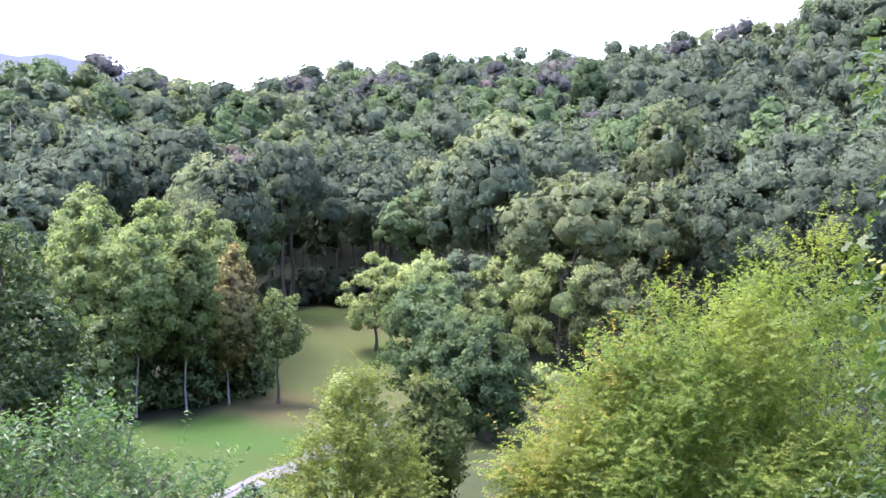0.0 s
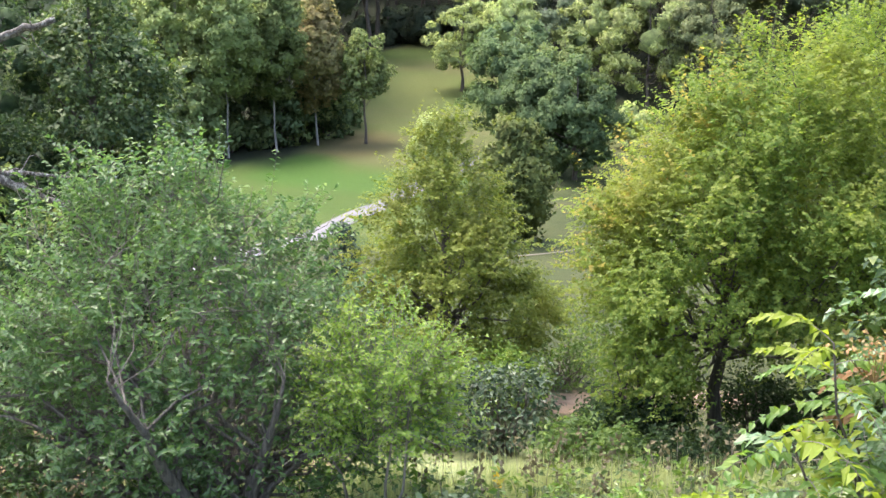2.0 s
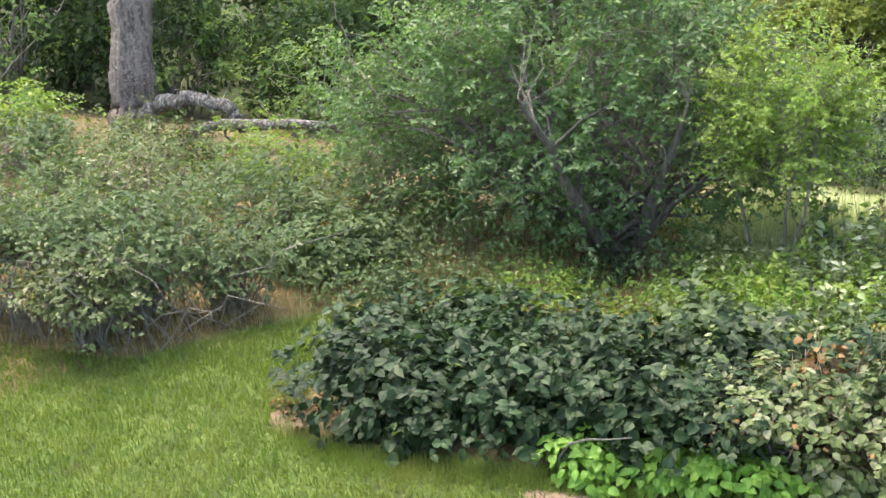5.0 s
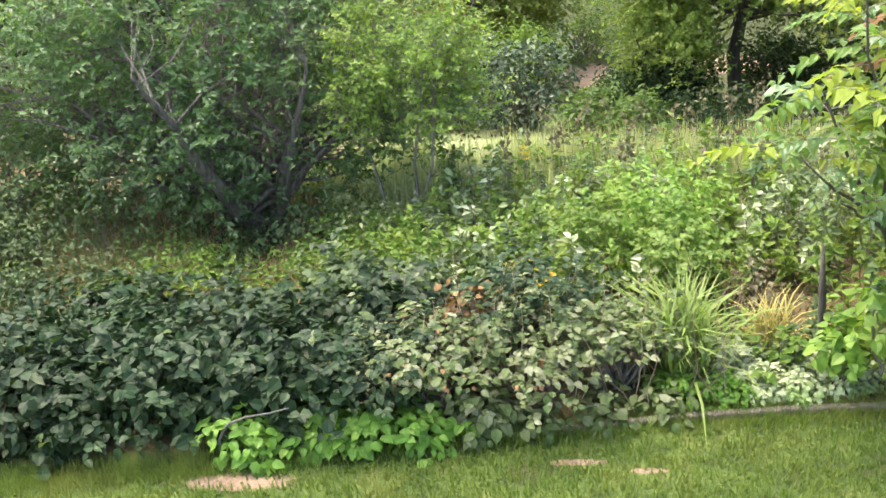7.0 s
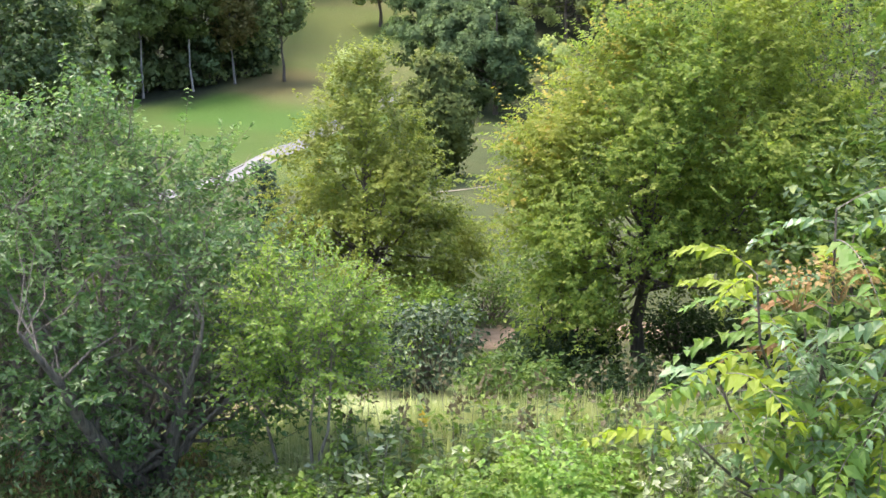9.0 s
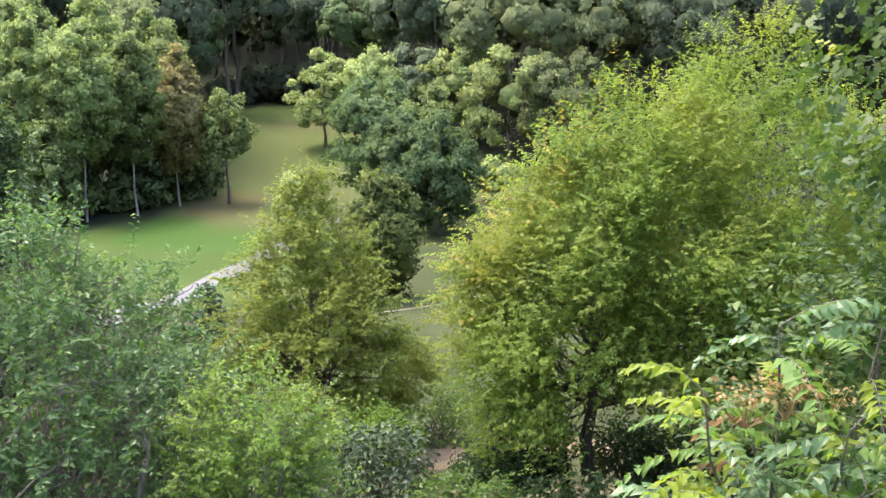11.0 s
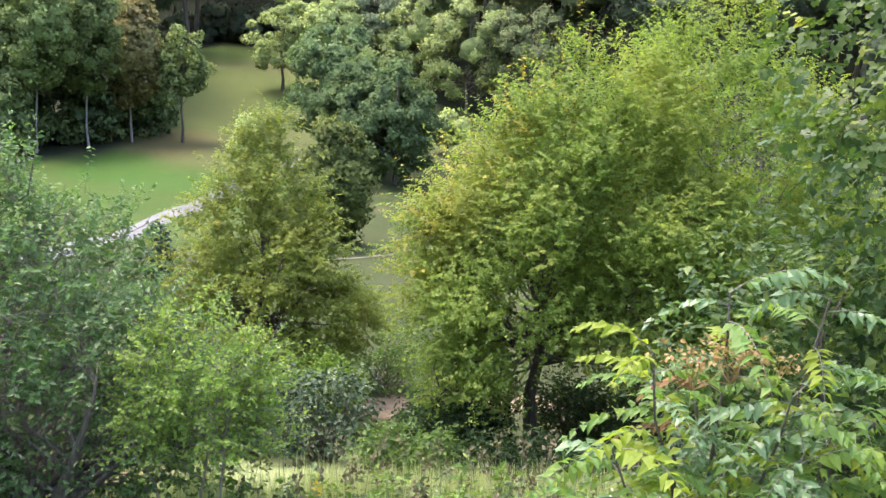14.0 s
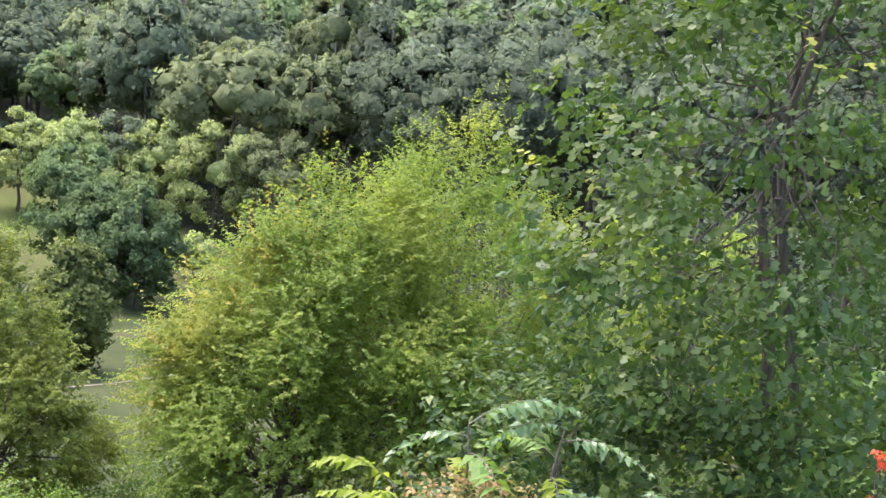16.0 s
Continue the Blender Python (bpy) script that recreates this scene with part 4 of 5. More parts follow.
    make_tree("valley_tree", on_ground(x, y), lab, height=h, trunk=0.14, lo=lo, rx=r, profile=prof, clusters=100, rad=0.6, count=11000, size=0.22, shape=TRI, soft=True, hull=hull, inside=0.7, mats=(M_BARK, m), seed=40 + i, limbs=18, inner=0.55, group=MID)
make_tree("round_bush", on_ground(7.8, 95), "small yellow-green rounded bush on the meadow", "bush", height=3.4, trunk=0.08, lo=0.9, rx=1.6, profile="dome", clusters=26, rad=0.5, count=1800, size=0.22, shape=CLUMP, soft=True, hull=True, mats=(M_BARK, M_PALETREE), seed=61, limbs=8)
make_tree("small_conifer", on_ground(-6.6, 44), "small dark conifer beside the gravel drive", "conifer", height=3.2, trunk=0.06, lo=0.25, rx=0.85, profile="cone", clusters=46, rad=0.25, count=2400, size=0.16, shape=OVATE, mats=(M_BARK, M_CONIFER), seed=62, limbs=20, droop=0.6)

# ---- trees of the near slope ----
make_tree("golden_tree", on_ground(-1.75, 26.4), "young cone-shaped tree with golden-green leaves on the slope", height=6.6, trunk=0.13, lo=0.9, rx=2.65, profile="taper", clusters=230, rad=0.34, top=0.75, count=62000, size=0.09, shape=DART, flat=0.5, mats=(M_BARK, M_GOLD), seed=71, limbs=60, inner=0.3, twigs=1, split=True, spray=(0.5, 14, 0.2, 0.0), wild=0.45, turning=((-0.6, -0.3, 0.6), 0.2, 150, M_ORANGE))
for x, y, h, r, ry, n, cx, sd in [(3.05, 18.6, 7.0, 2.85, 2.7, 124000, 0.95, 72), (5.9, 19.6, 7.9, 3.2, 3.0, 98000, 0.0, 76)]:
    make_tree("maple_tree", on_ground(x, y), "large maple with yellow-green sunlit crown on the slope", height=h, trunk=0.115, lo=1.0, rx=r, ry=ry, profile="egg", clusters=300, rad=0.42, count=n, size=0.071, flat=0.62, mats=(M_BARK, M_MAPLE), seed=sd, limbs=90, inner=0.55, twigs=2, split=True, cx=cx, first=0.2, shape=DART, top=0.6, group="maples on the slope", spray=(0.42, 14, 0.1, 0.0), wild=0.5, clear=(2.45, -0.3) if sd == 72 else (1.8, -9.0), turning=((-0.8, -0.15, 0.6), 0.1, 2200, M_ORANGE) if sd == 72 else None)
make_tree("apple_tree", on_ground(-2.95, 11.2), "spreading old apple tree with grey-green leaves and many fine twigs", height=3.85, split=True, top=0.62, trunk=0.1, lo=0.3, rx=2.6, ry=1.7, profile="egg", cx=-0.8, cy=0.8, clusters=390, rad=0.28, count=31000, size=0.08, shape=SLIM, mats=(M_LIMB, M_APPLE), seed=73, limbs=140, inner=0.34, twigs=6, twig_r=0.0085, first=0.06, stems=4, flat=0.9, sides=5, sag=-0.03, spray=(0.45, 13, 0.4, 0.0036), wild=0.6)
make_tree("light_sapling", on_ground(-1.3, 10.9), "light green young growth at the apple tree's side", "sapling", height=2.5, trunk=0.02, lo=1.05, rx=0.8, ry=0.65, profile="egg", clusters=60, rad=0.2, count=5600, size=0.058, shape=FOLD, mats=(M_TWIG, M_APPLE_L), seed=74, limbs=30, twigs=3, twig_r=0.005, stems=3, flat=0.9, first=0.3, spray=(0.4, 11, 0.4, 0.004))
make_tree("dark_tree", on_ground(-12.1, 34), "dense dark green tree with pale leaf edges behind the dead tree", height=10.3, trunk=0.22, lo=0.8, rx=2.9, profile="egg", clusters=190, rad=0.6, count=42000, size=0.16, shape=DART, mats=(M_BARK, M_DARKTREE), seed=75, limbs=40, inner=0.5)
RIGHT = "trees on the slope beyond the thicket"
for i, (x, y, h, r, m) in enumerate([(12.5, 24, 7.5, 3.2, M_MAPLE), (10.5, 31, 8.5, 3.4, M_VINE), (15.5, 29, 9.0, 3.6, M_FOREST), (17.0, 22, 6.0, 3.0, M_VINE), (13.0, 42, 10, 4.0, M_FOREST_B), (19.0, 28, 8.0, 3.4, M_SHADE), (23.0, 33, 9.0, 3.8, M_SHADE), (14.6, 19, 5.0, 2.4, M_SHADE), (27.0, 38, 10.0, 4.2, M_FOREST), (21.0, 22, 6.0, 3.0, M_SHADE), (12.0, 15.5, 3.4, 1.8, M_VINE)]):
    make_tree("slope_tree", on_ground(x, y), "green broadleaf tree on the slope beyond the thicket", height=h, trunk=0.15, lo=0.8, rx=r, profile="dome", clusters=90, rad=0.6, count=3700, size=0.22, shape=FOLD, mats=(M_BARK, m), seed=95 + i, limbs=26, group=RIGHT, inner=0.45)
LEFT = "small trees behind the dead tree"
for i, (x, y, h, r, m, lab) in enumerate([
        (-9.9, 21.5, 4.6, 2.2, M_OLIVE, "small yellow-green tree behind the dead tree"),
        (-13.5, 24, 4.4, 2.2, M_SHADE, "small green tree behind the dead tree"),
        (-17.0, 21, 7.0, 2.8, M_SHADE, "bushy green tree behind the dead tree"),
        (-20.0, 27, 9.0, 3.6, M_SHADE, "shade-toned green tree in the thicket"),
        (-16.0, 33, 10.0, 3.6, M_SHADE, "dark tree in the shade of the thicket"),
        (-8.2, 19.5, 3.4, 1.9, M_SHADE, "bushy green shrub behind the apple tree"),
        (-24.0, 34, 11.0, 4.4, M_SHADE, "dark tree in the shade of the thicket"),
        (-20.5, 44, 13.0, 4.4, M_SHADE, "tall shade-toned tree in the thicket"),
        (-14.0, 29, 7.5, 2.8, M_SHADE, "shade-toned green tree in the thicket"),
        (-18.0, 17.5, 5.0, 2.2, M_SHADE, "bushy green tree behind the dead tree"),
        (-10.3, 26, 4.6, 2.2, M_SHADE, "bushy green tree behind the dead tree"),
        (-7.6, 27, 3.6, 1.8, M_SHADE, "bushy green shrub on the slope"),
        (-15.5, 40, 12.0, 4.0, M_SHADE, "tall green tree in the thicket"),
        (-25.0, 25, 9.0, 3.6, M_SHADE, "shade-toned green tree in the thicket"),
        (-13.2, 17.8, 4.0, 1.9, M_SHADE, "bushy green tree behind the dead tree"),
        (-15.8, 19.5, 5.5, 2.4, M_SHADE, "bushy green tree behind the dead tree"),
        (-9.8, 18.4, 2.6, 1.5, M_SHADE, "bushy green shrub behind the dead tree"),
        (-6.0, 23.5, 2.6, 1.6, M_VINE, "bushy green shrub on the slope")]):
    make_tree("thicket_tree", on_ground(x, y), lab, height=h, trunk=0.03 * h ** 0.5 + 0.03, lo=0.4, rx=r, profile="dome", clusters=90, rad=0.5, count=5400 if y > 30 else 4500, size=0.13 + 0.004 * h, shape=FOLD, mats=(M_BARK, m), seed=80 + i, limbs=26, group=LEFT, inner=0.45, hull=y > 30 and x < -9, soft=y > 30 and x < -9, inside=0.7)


# ---- the dead tree with its long bare limbs ----
def dead_tree():
    rng = np.random.default_rng(301)
    ob = thing("dead_tree", (-11.0, 14.2, float(ground_z(-11.0, 14.2))), "dead tree with grey lichen-covered bark and long bare limbs", "dead tree")
    o = np.array(ob.matrix_world.translation)

    def limb(name, pts, r0, r1, sides=9, label="", snags=0):
        snags = int(snags * 1.6)
        p = np.array(pts, float)
        s = np.linspace(0, len(p) - 1, len(p) * 7)
        q = np.stack([np.interp(s, np.arange(len(p)), p[:, i]) for i in range(3)], 1)
        k = np.array([0.25, 0.5, 0.25])
        for i in range(3):
            q[1:-1, i] = np.convolve(q[:, i], k, "valid")
        q[1:-1] += rng.normal(size=(len(q) - 2, 3)) * min(r0, 0.12) * 0.14
        g = Geo()
        tube(g, q - o, np.linspace(r0, r1, len(q)) * (1 + 0.05 * np.sin(np.arange(len(q)) * 0.9 + r0 * 40) + 0.02 * rng.normal(size=len(q))), sides, 0, 0.08, rng)
        made = part(name, g.mesh(name, [M_DEAD_TRUNK if name == "trunk" else M_DEAD], True), ob, label)
        for _ in range(snags):
            g = Geo()
            a = q[rng.integers(3, len(q))] - o
            e = a + rng.normal(size=3) * 0.26 + np.array([0.08, 0, 0.2])
            tube(g, bend(rng, a, e, 6, -0.12, 0.1)[:6], 0.015 * np.linspace(1, 0.3, 6), 4)
            part("twig", g.mesh("twig", [M_DEAD], True), made)

    limb("trunk", [(-11.0, 14.2, -1.3), (-10.95, 14.3, -0.6), (-10.9, 14.4, 0.2), (-10.85, 14.6, 1.3), (-10.7, 14.8, 2.8), (-10.6, 15.0, 4.0), (-10.5, 15.1, 5.6), (-10.4, 15.2, 6.8)], 0.33, 0.17, 22, "furrowed grey trunk with peeling bark", 4)
    limb("limb", [(-10.85, 14.7, 1.55), (-9.6, 15.1, 2.1), (-8.4, 15.6, 2.4), (-7.5, 16.2, 2.4), (-6.9, 16.5, 2.1), (-6.4, 16.7, 1.8)], 0.15, 0.03, 9, "long drooping bare limb", 8)
    limb("limb", [(-7.6, 16.1, 2.4), (-6.8, 16.6, 2.3), (-6.2, 16.8, 2.2)], 0.045, 0.015, 6, "", 3)
    limb("limb", [(-10.7, 14.7, 1.75), (-9.8, 15.0, 2.3), (-9.1, 15.6, 3.0), (-8.5, 16.2, 3.6), (-8.0, 16.7, 3.9), (-7.4, 17.0, 4.1), (-6.6, 17.2, 4.4)], 0.17, 0.05, 9, "thick rising bare limb", 9)
    limb("limb", [(-10.6, 14.7, 2.25), (-9.8, 15.0, 2.6), (-9.5, 15.4, 2.9), (-9.1, 15.6, 3.0)], 0.09, 0.06, 8, "", 4)
    limb("limb", [(-10.7, 14.8, 2.7), (-9.9, 15.0, 3.3), (-9.5, 15.3, 3.8), (-8.9, 15.7, 4.2), (-8.1, 16.0, 4.6)], 0.11, 0.05, 8, "", 6)
    limb("limb", [(-10.8, 14.7, 2.3), (-11.3, 14.5, 3.1), (-11.3, 14.3, 3.6), (-11.35, 14.2, 4.3), (-11.3, 14.0, 4.9)], 0.14, 0.08, 9, "", 3)
    limb("limb", [(-10.6, 14.9, 3.7), (-11.3, 14.8, 4.0), (-11.5, 14.6, 4.1), (-11.9, 14.5, 4.5)], 0.09, 0.05, 8, "", 2)
    limb("broken_limb", [(-10.9, 14.2, -0.5), (-10.4, 14.2, -0.25), (-9.8, 14.1, -0.05), (-9.1, 14.0, -0.1), (-8.95, 14.0, -0.45)], 0.13, 0.07, 8, "broken bent low limb", 4)
    rng2 = np.random.default_rng(302)
    g = Geo()
    p = np.array([(-9.6, 13.75, -0.42), (-9.1, 13.8, -0.31), (-8.6, 13.85, -0.3), (-8.1, 13.9, -0.27), (-7.5, 14.0, -0.3)])
    tube(g, p - p[0], [0.08, 0.085, 0.08, 0.07, 0.05], 9, 0, 0.08, rng2)
    for k in range(3):
        tube(g, bend(rng2, p[1 + k] - p[0], p[1 + k] - p[0] + np.array([0.1, 0.1, -0.35]), 4), [0.025, 0.022, 0.018, 0.012], 5)
    lg = new("fallen_limb", g.mesh("fallen_limb", [M_DEAD], True))
    lg.location = p[0]
    tagged(lg, "grey fallen limb propped in the brush beside the dead tree", "fallen branch")


dead_tree()


# ---- shrubs ----
def make_shrub(name, at, label, category="shrub", *, r, h, ry=None, count, size, mat, shape=OVATE, seed=1, clusters=40, rad=0.2, stems=14, stem_mat=None, up=0.6, wild=0.5, lo=0.12, group="", second=None, profile="dome", flat=0.6, droop=0.4, spray=0.0):
    """A bush: stems from one root, a dome of leaves, and some leaves of a second kind."""
    rng = np.random.default_rng(seed)
    ob = thing(name, at, label, category, group)
    c = crown(rng, clusters, lo * h, h - rad * 0.5, max(r - rad * 0.5, 0.1), max((ry or r) - rad * 0.5, 0.1), profile, inner=0.3)
    g = Geo()
    for k in rng.permutation(len(c))[:stems]:
        a = np.array([rng.normal() * 0.12 * r, rng.normal() * 0.12 * (ry or r), -0.1])
        tube(g, bend(rng, a, c[k], 6, -0.08, 0.05), np.linspace(0.012, 0.004, 6) * (0.7 + 0.5 * h), 4)
    part("stemwork", g.mesh("stemwork", [stem_mat or M_TWIG], True), ob, kind="stuff")
    g = Geo()
    if spray:
        sprays(g, None, rng, c, (0, 0, -0.5 * h), int(count * 0.5 / 7), spray, 7, size, shape, 0.7, 0.0, rad * 0.7, droop=0.5, wild=0.4)
        count //= 2
    foliage(g, rng, c, rad, count, size, shape, 0, flat, (0, 0, h * 0.2), up, 0.6, wild, droop)
    part("leaves", g.mesh("leaves", [mat]), ob, kind="stuff")
    if second:
        m2, n2, s2, nm = second
        g = Geo()
        foliage(g, rng, c[: max(3, len(c) // 3)], rad * 1.05, n2, s2, shape, 0, flat, (0, 0, h * 0.2), up, 0.6, wild, droop)
        part(nm, g.mesh(nm, [m2]), ob, kind="stuff")
    return ob


BED = "shrubs of the garden bed"
for i, (x, y, r, ry, h, m) in enumerate([(-3.75, 7.15, 0.72, 0.62, 0.58, M_HYD), (-2.95, 7.2, 0.75, 0.66, 0.68, M_HYD), (-2.3, 7.45, 0.7, 0.66, 0.6, M_HYD), (-1.75, 7.3, 0.7, 0.62, 0.72, M_HYD), (-3.2, 8.05, 0.8, 0.66, 0.36, M_HYD), (-2.2, 8.25, 0.8, 0.6, 0.42, M_HYD),
                                      (-1.1, 7.9, 0.65, 0.62, 0.68, M_HYD), (-4.1, 7.85, 0.5, 0.5, 0.4, M_HYD), (-3.6, 8.7, 0.5, 0.45, 0.3, M_HYD), (-1.5, 8.65, 0.5, 0.45, 0.55, M_BRUSH)]):
    make_shrub("broadleaf_shrub", on_ground(x, y), "dark green broad-leaved shrub with heart-shaped drooping leaves", "shrub", r=r, ry=ry, h=h, count=1650, size=0.092, mat=m, shape=BROAD, lo=0.1, seed=310 + i, clusters=46, rad=0.18, stems=26, stem_mat=M_BARK, group=BED, up=0.85, wild=0.6, droop=0.8, spray=0.3, profile="skirt", second=(M_HYD_T, 24, 0.1, "faded_leaves"))
for i, (x, y, r, h) in enumerate([(-0.85, 7.25, 0.6, 0.68), (-0.1, 7.3, 0.65, 0.66), (0.5, 7.55, 0.5, 0.56), (-0.2, 7.95, 0.6, 0.75), (-1.2, 7.1, 0.4, 0.6)]):
    make_shrub("faded_shrub", on_ground(x, y), "broad-leaved shrub with pale sunlit and browning leaves", "shrub", r=r, h=h, count=1150, size=0.062, mat=M_HYD if i > 2 else M_HYD_T, shape=BROAD, lo=0.65, seed=330 + i, clusters=34, rad=0.18, stems=44, stem_mat=M_BARK if i % 2 else M_TWIG, group=BED, up=1.6, wild=0.4, droop=0.6, spray=0.25, second=(M_BROWN, 60, 0.036, "brown_leaves"))
make_shrub("withered_shrub", on_ground(-0.75, 7.75), "withered shrub with curled orange-brown leaves and bare canes", "shrub", r=0.42, h=0.85, count=230, size=0.075, mat=M_BROWN, shape=BROAD, seed=340, clusters=16, rad=0.16, stems=26, group=BED)
make_shrub("yellowing_plant", on_ground(-0.15, 8.35), "yellow-leaved plant in the bed", "plant", r=0.28, h=0.75, count=45, size=0.1, mat=M_YELLOW, shape=BROAD, seed=341, clusters=8, rad=0.14, stems=6, group=BED)
for i, (x, y, r) in enumerate([(-2.1, 6.75, 0.42), (-1.7, 6.85, 0.42), (-1.3, 6.85, 0.42), (-0.9, 6.9, 0.36), (-0.5, 6.98, 0.3), (-0.1, 7.02, 0.3), (0.35, 7.1, 0.28), (0.75, 7.18, 0.28)]):
    make_shrub("vine_patch", on_ground(x, y), "low bright green trailing vine at the bed's front", "vine", r=r, ry=0.24, h=0.32 if i < 5 else 0.18, count=330 if i < 5 else 150, size=0.08, mat=M_BRIGHT if i in (0, 1, 2, 3) else M_HYD_T, shape=BROAD, seed=345 + i, clusters=16, rad=0.12, stems=8, group="bright vines along the bed", up=0.9, wild=0.3)
for i, (x, y, r, h) in enumerate([(0.95, 9.5, 0.75, 1.0), (0.3, 9.3, 0.6, 0.85), (1.05, 8.9, 0.45, 0.7)]):
    make_shrub("green_shrub", on_ground(x, y), "bright green rounded shrub among the weeds", "shrub", r=r, h=h, count=2300, size=0.066, mat=M_FRESH if i == 0 else M_WEED, shape=OVATE, seed=352 + i, clusters=50, rad=0.2, group=BED, spray=0.3)
make_shrub("brown_weeds", on_ground(1.68, 8.75), "dried reddish-brown weeds in the bed", "weeds", r=0.5, h=0.45, count=300, size=0.055, mat=M_SEED, seed=356, clusters=20, rad=0.16, stems=40, stem_mat=M_BARK, group=BED)
for i, (x, y, r) in enumerate([(1.05, 7.36, 0.4), (1.6, 7.42, 0.45), (2.1, 7.45, 0.4), (2.0, 7.7, 0.35), (1.35, 7.55, 0.35)]):
    make_shrub("groundcover", on_ground(x, y), "low pale variegated ground-cover plants along the edging", "groundcover", r=r, ry=0.26, h=0.2, count=1000, size=0.042, mat=M_PALE if i else M_BRIGHT, shape=BROAD, seed=358 + i, clusters=22, rad=0.09, stems=8, group="ground cover along the edging", up=1.0, wild=0.35)


WEEDY = [(-1.6, 10.45, M_TALL, 0.55), (-1.2, 10.3, M_WEED, 0.5), (-0.8, 10.5, M_TALL, 0.5), (-1.35, 9.95, M_FRESH, 0.45), (-0.8, 9.9, M_WEED, 0.5), (-1.9, 10.1, M_WEED, 0.4), (-0.4, 10.3, M_FRESH, 0.45), (-1.0, 11.0, M_TALL, 0.5), (-1.7, 11.1, M_TALL, 0.5),
         (-4.3, 10.5, M_BRUSH, 0.45), (-3.7, 10.25, M_VINE, 0.35), (-2.3, 10.5, M_BRUSH, 0.4), (-1.9, 10.8, M_WEED, 0.4), (-4.9, 11.1, M_VINE, 0.5), (-5.0, 11.9, M_BRUSH, 0.7), (-3.6, 11.9, M_VINE, 0.5), (-2.2, 11.9, M_WEED, 0.5), (-4.3, 12.6, M_BRUSH, 0.6), (-2.9, 10.35, M_SHADE, 0.3),
         (-4.1, 9.75, M_BRUSH, 0.3), (-2.2, 9.9, M_WEED, 0.3), (-3.0, 10.0, M_VINE, 0.3), (-1.9, 9.3, M_VINE, 0.35), (-4.7, 9.5, M_BRUSH, 0.4), (-3.2, 9.5, M_WEED, 0.35), (-1.5, 9.6, M_WEED, 0.45), (-4.4, 9.0, M_HYD, 0.35), (-5.0, 9.1, M_BRUSH, 0.4), (-1.0, 10.3, M_TALL, 0.4),
         (-5.2, 10.6, M_BRUSH, 0.7), (-1.7, 10.2, M_WEED, 0.4), (-5.9, 10.0, M_BRUSH, 0.5), (-3.7, 9.1, M_VINE, 0.3), (-2.7, 9.2, M_WEED, 0.35), (-1.0, 9.2, M_WEED, 0.6), (-0.5, 9.8, M_WEED, 0.6)]
for i, (x, y, m, h) in enumerate(WEEDY):
    make_shrub("low_weed", on_ground(x, y), "pale straw-green weed beside the apple tree" if m == M_TALL else "low leafy weed behind the garden bed", "weed", r=0.5, h=h, count=380, size=0.062, mat=m, shape=FOLD, seed=610 + i, clusters=20, rad=0.16, stems=8, group="weeds behind the bed")


def strap_clump(name, at, label, n, length, mat, seed, spread=0.8):
    rng = np.random.default_rng(seed)
    ob = thing(name, at, label, "plant")
    a = rng.random(n) * 2 * np.pi
    lean = rng.random(n) * spread + 0.08
    tip = np.stack([np.cos(a) * lean, np.sin(a) * lean, np.ones(n)], 1)
    nrm = np.stack([-np.cos(a), -np.sin(a), lean], 1) * -1.0 + np.array([0, 0, 0.3])
    pos = np.stack([rng.normal(size=n) * 0.07, rng.normal(size=n) * 0.07, np.full(n, -0.02)], 1)
    nrm = -nrm + 0.2 * rng.normal(size=(n, 3))
    size = length * (0.6 + 0.5 * rng.random(n))
    for i in range(n):
        g = Geo()
        leaves(g, pos[i:i + 1], nrm[i:i + 1], tip[i:i + 1], size[i:i + 1], STRAP)
        part("blade", g.mesh("blade", [mat]), ob)
    return ob


strap_clump("lily_clump", on_ground(0.95, 7.62), "clump of arching yellow-green strap leaves", 240, 0.85, M_LILY, 361)
strap_clump("lily_clump", on_ground(1.68, 8.0), "small clump of yellowing strap leaves", 110, 0.55, M_STRAW, 362, 1.0)
strap_clump("lily_clump", on_ground(0.0, 7.75), "few thin arching strap leaves among the shrubs", 30, 0.75, M_WEED, 363, 0.7)


def weathered_stake():
    rng = np.random.default_rng(365)
    g = Geo()
    p = np.array([(0, 0, -0.15), (0.0, 0.0, 0.3), (-0.02, 0.01, 0.62), (-0.05, 0.0, 1.0)])
    tube(g, p, [0.024, 0.028, 0.03, 0.01], 8, 0, 0.14, rng)
    ob = new("dead_stalk", g.mesh("dead_stalk", [M_BARK], True))
    ob.location = on_ground(1.98, 7.8)
    tagged(ob, "dark dead stalk with brown seed head in the bed", "dead stalk")


weathered_stake()


def garden_edging():
    m = bark_mat("edging_timber", (0.09, 0.075, 0.055), (0.2, 0.17, 0.14), 5.0)
    ob = thing("garden_edging", (0, 0, 0), "weathered grey timber edging between lawn and garden bed", "edging")
    for x0, y0, x1, y1 in [(0.02, 6.945, 0.9, 7.071), (0.91, 7.072, 1.72, 7.14), (1.73, 7.141, 2.55, 7.17), (2.56, 7.171, 3.4, 7.18)]:
        bm = bmesh.new()
        bmesh.ops.create_cube(bm, size=1)
        ln = math.hypot(x1 - x0, y1 - y0)
        bmesh.ops.scale(bm, vec=(ln, 0.06, 0.12), verts=bm.verts)
        bmesh.ops.bevel(bm, geom=bm.edges[:], offset=0.008, segments=1, affect="EDGES")
        bmesh.ops.transform(bm, matrix=Matrix.Translation(((x0 + x1) / 2, (y0 + y1) / 2, -0.018)) @ Matrix.Rotation(math.atan2(y1 - y0, x1 - x0), 4, "Z"), verts=bm.verts)
        me = bpy.data.meshes.new("board")
        bm.to_mesh(me)
        bm.free()
        me.materials.append(m)
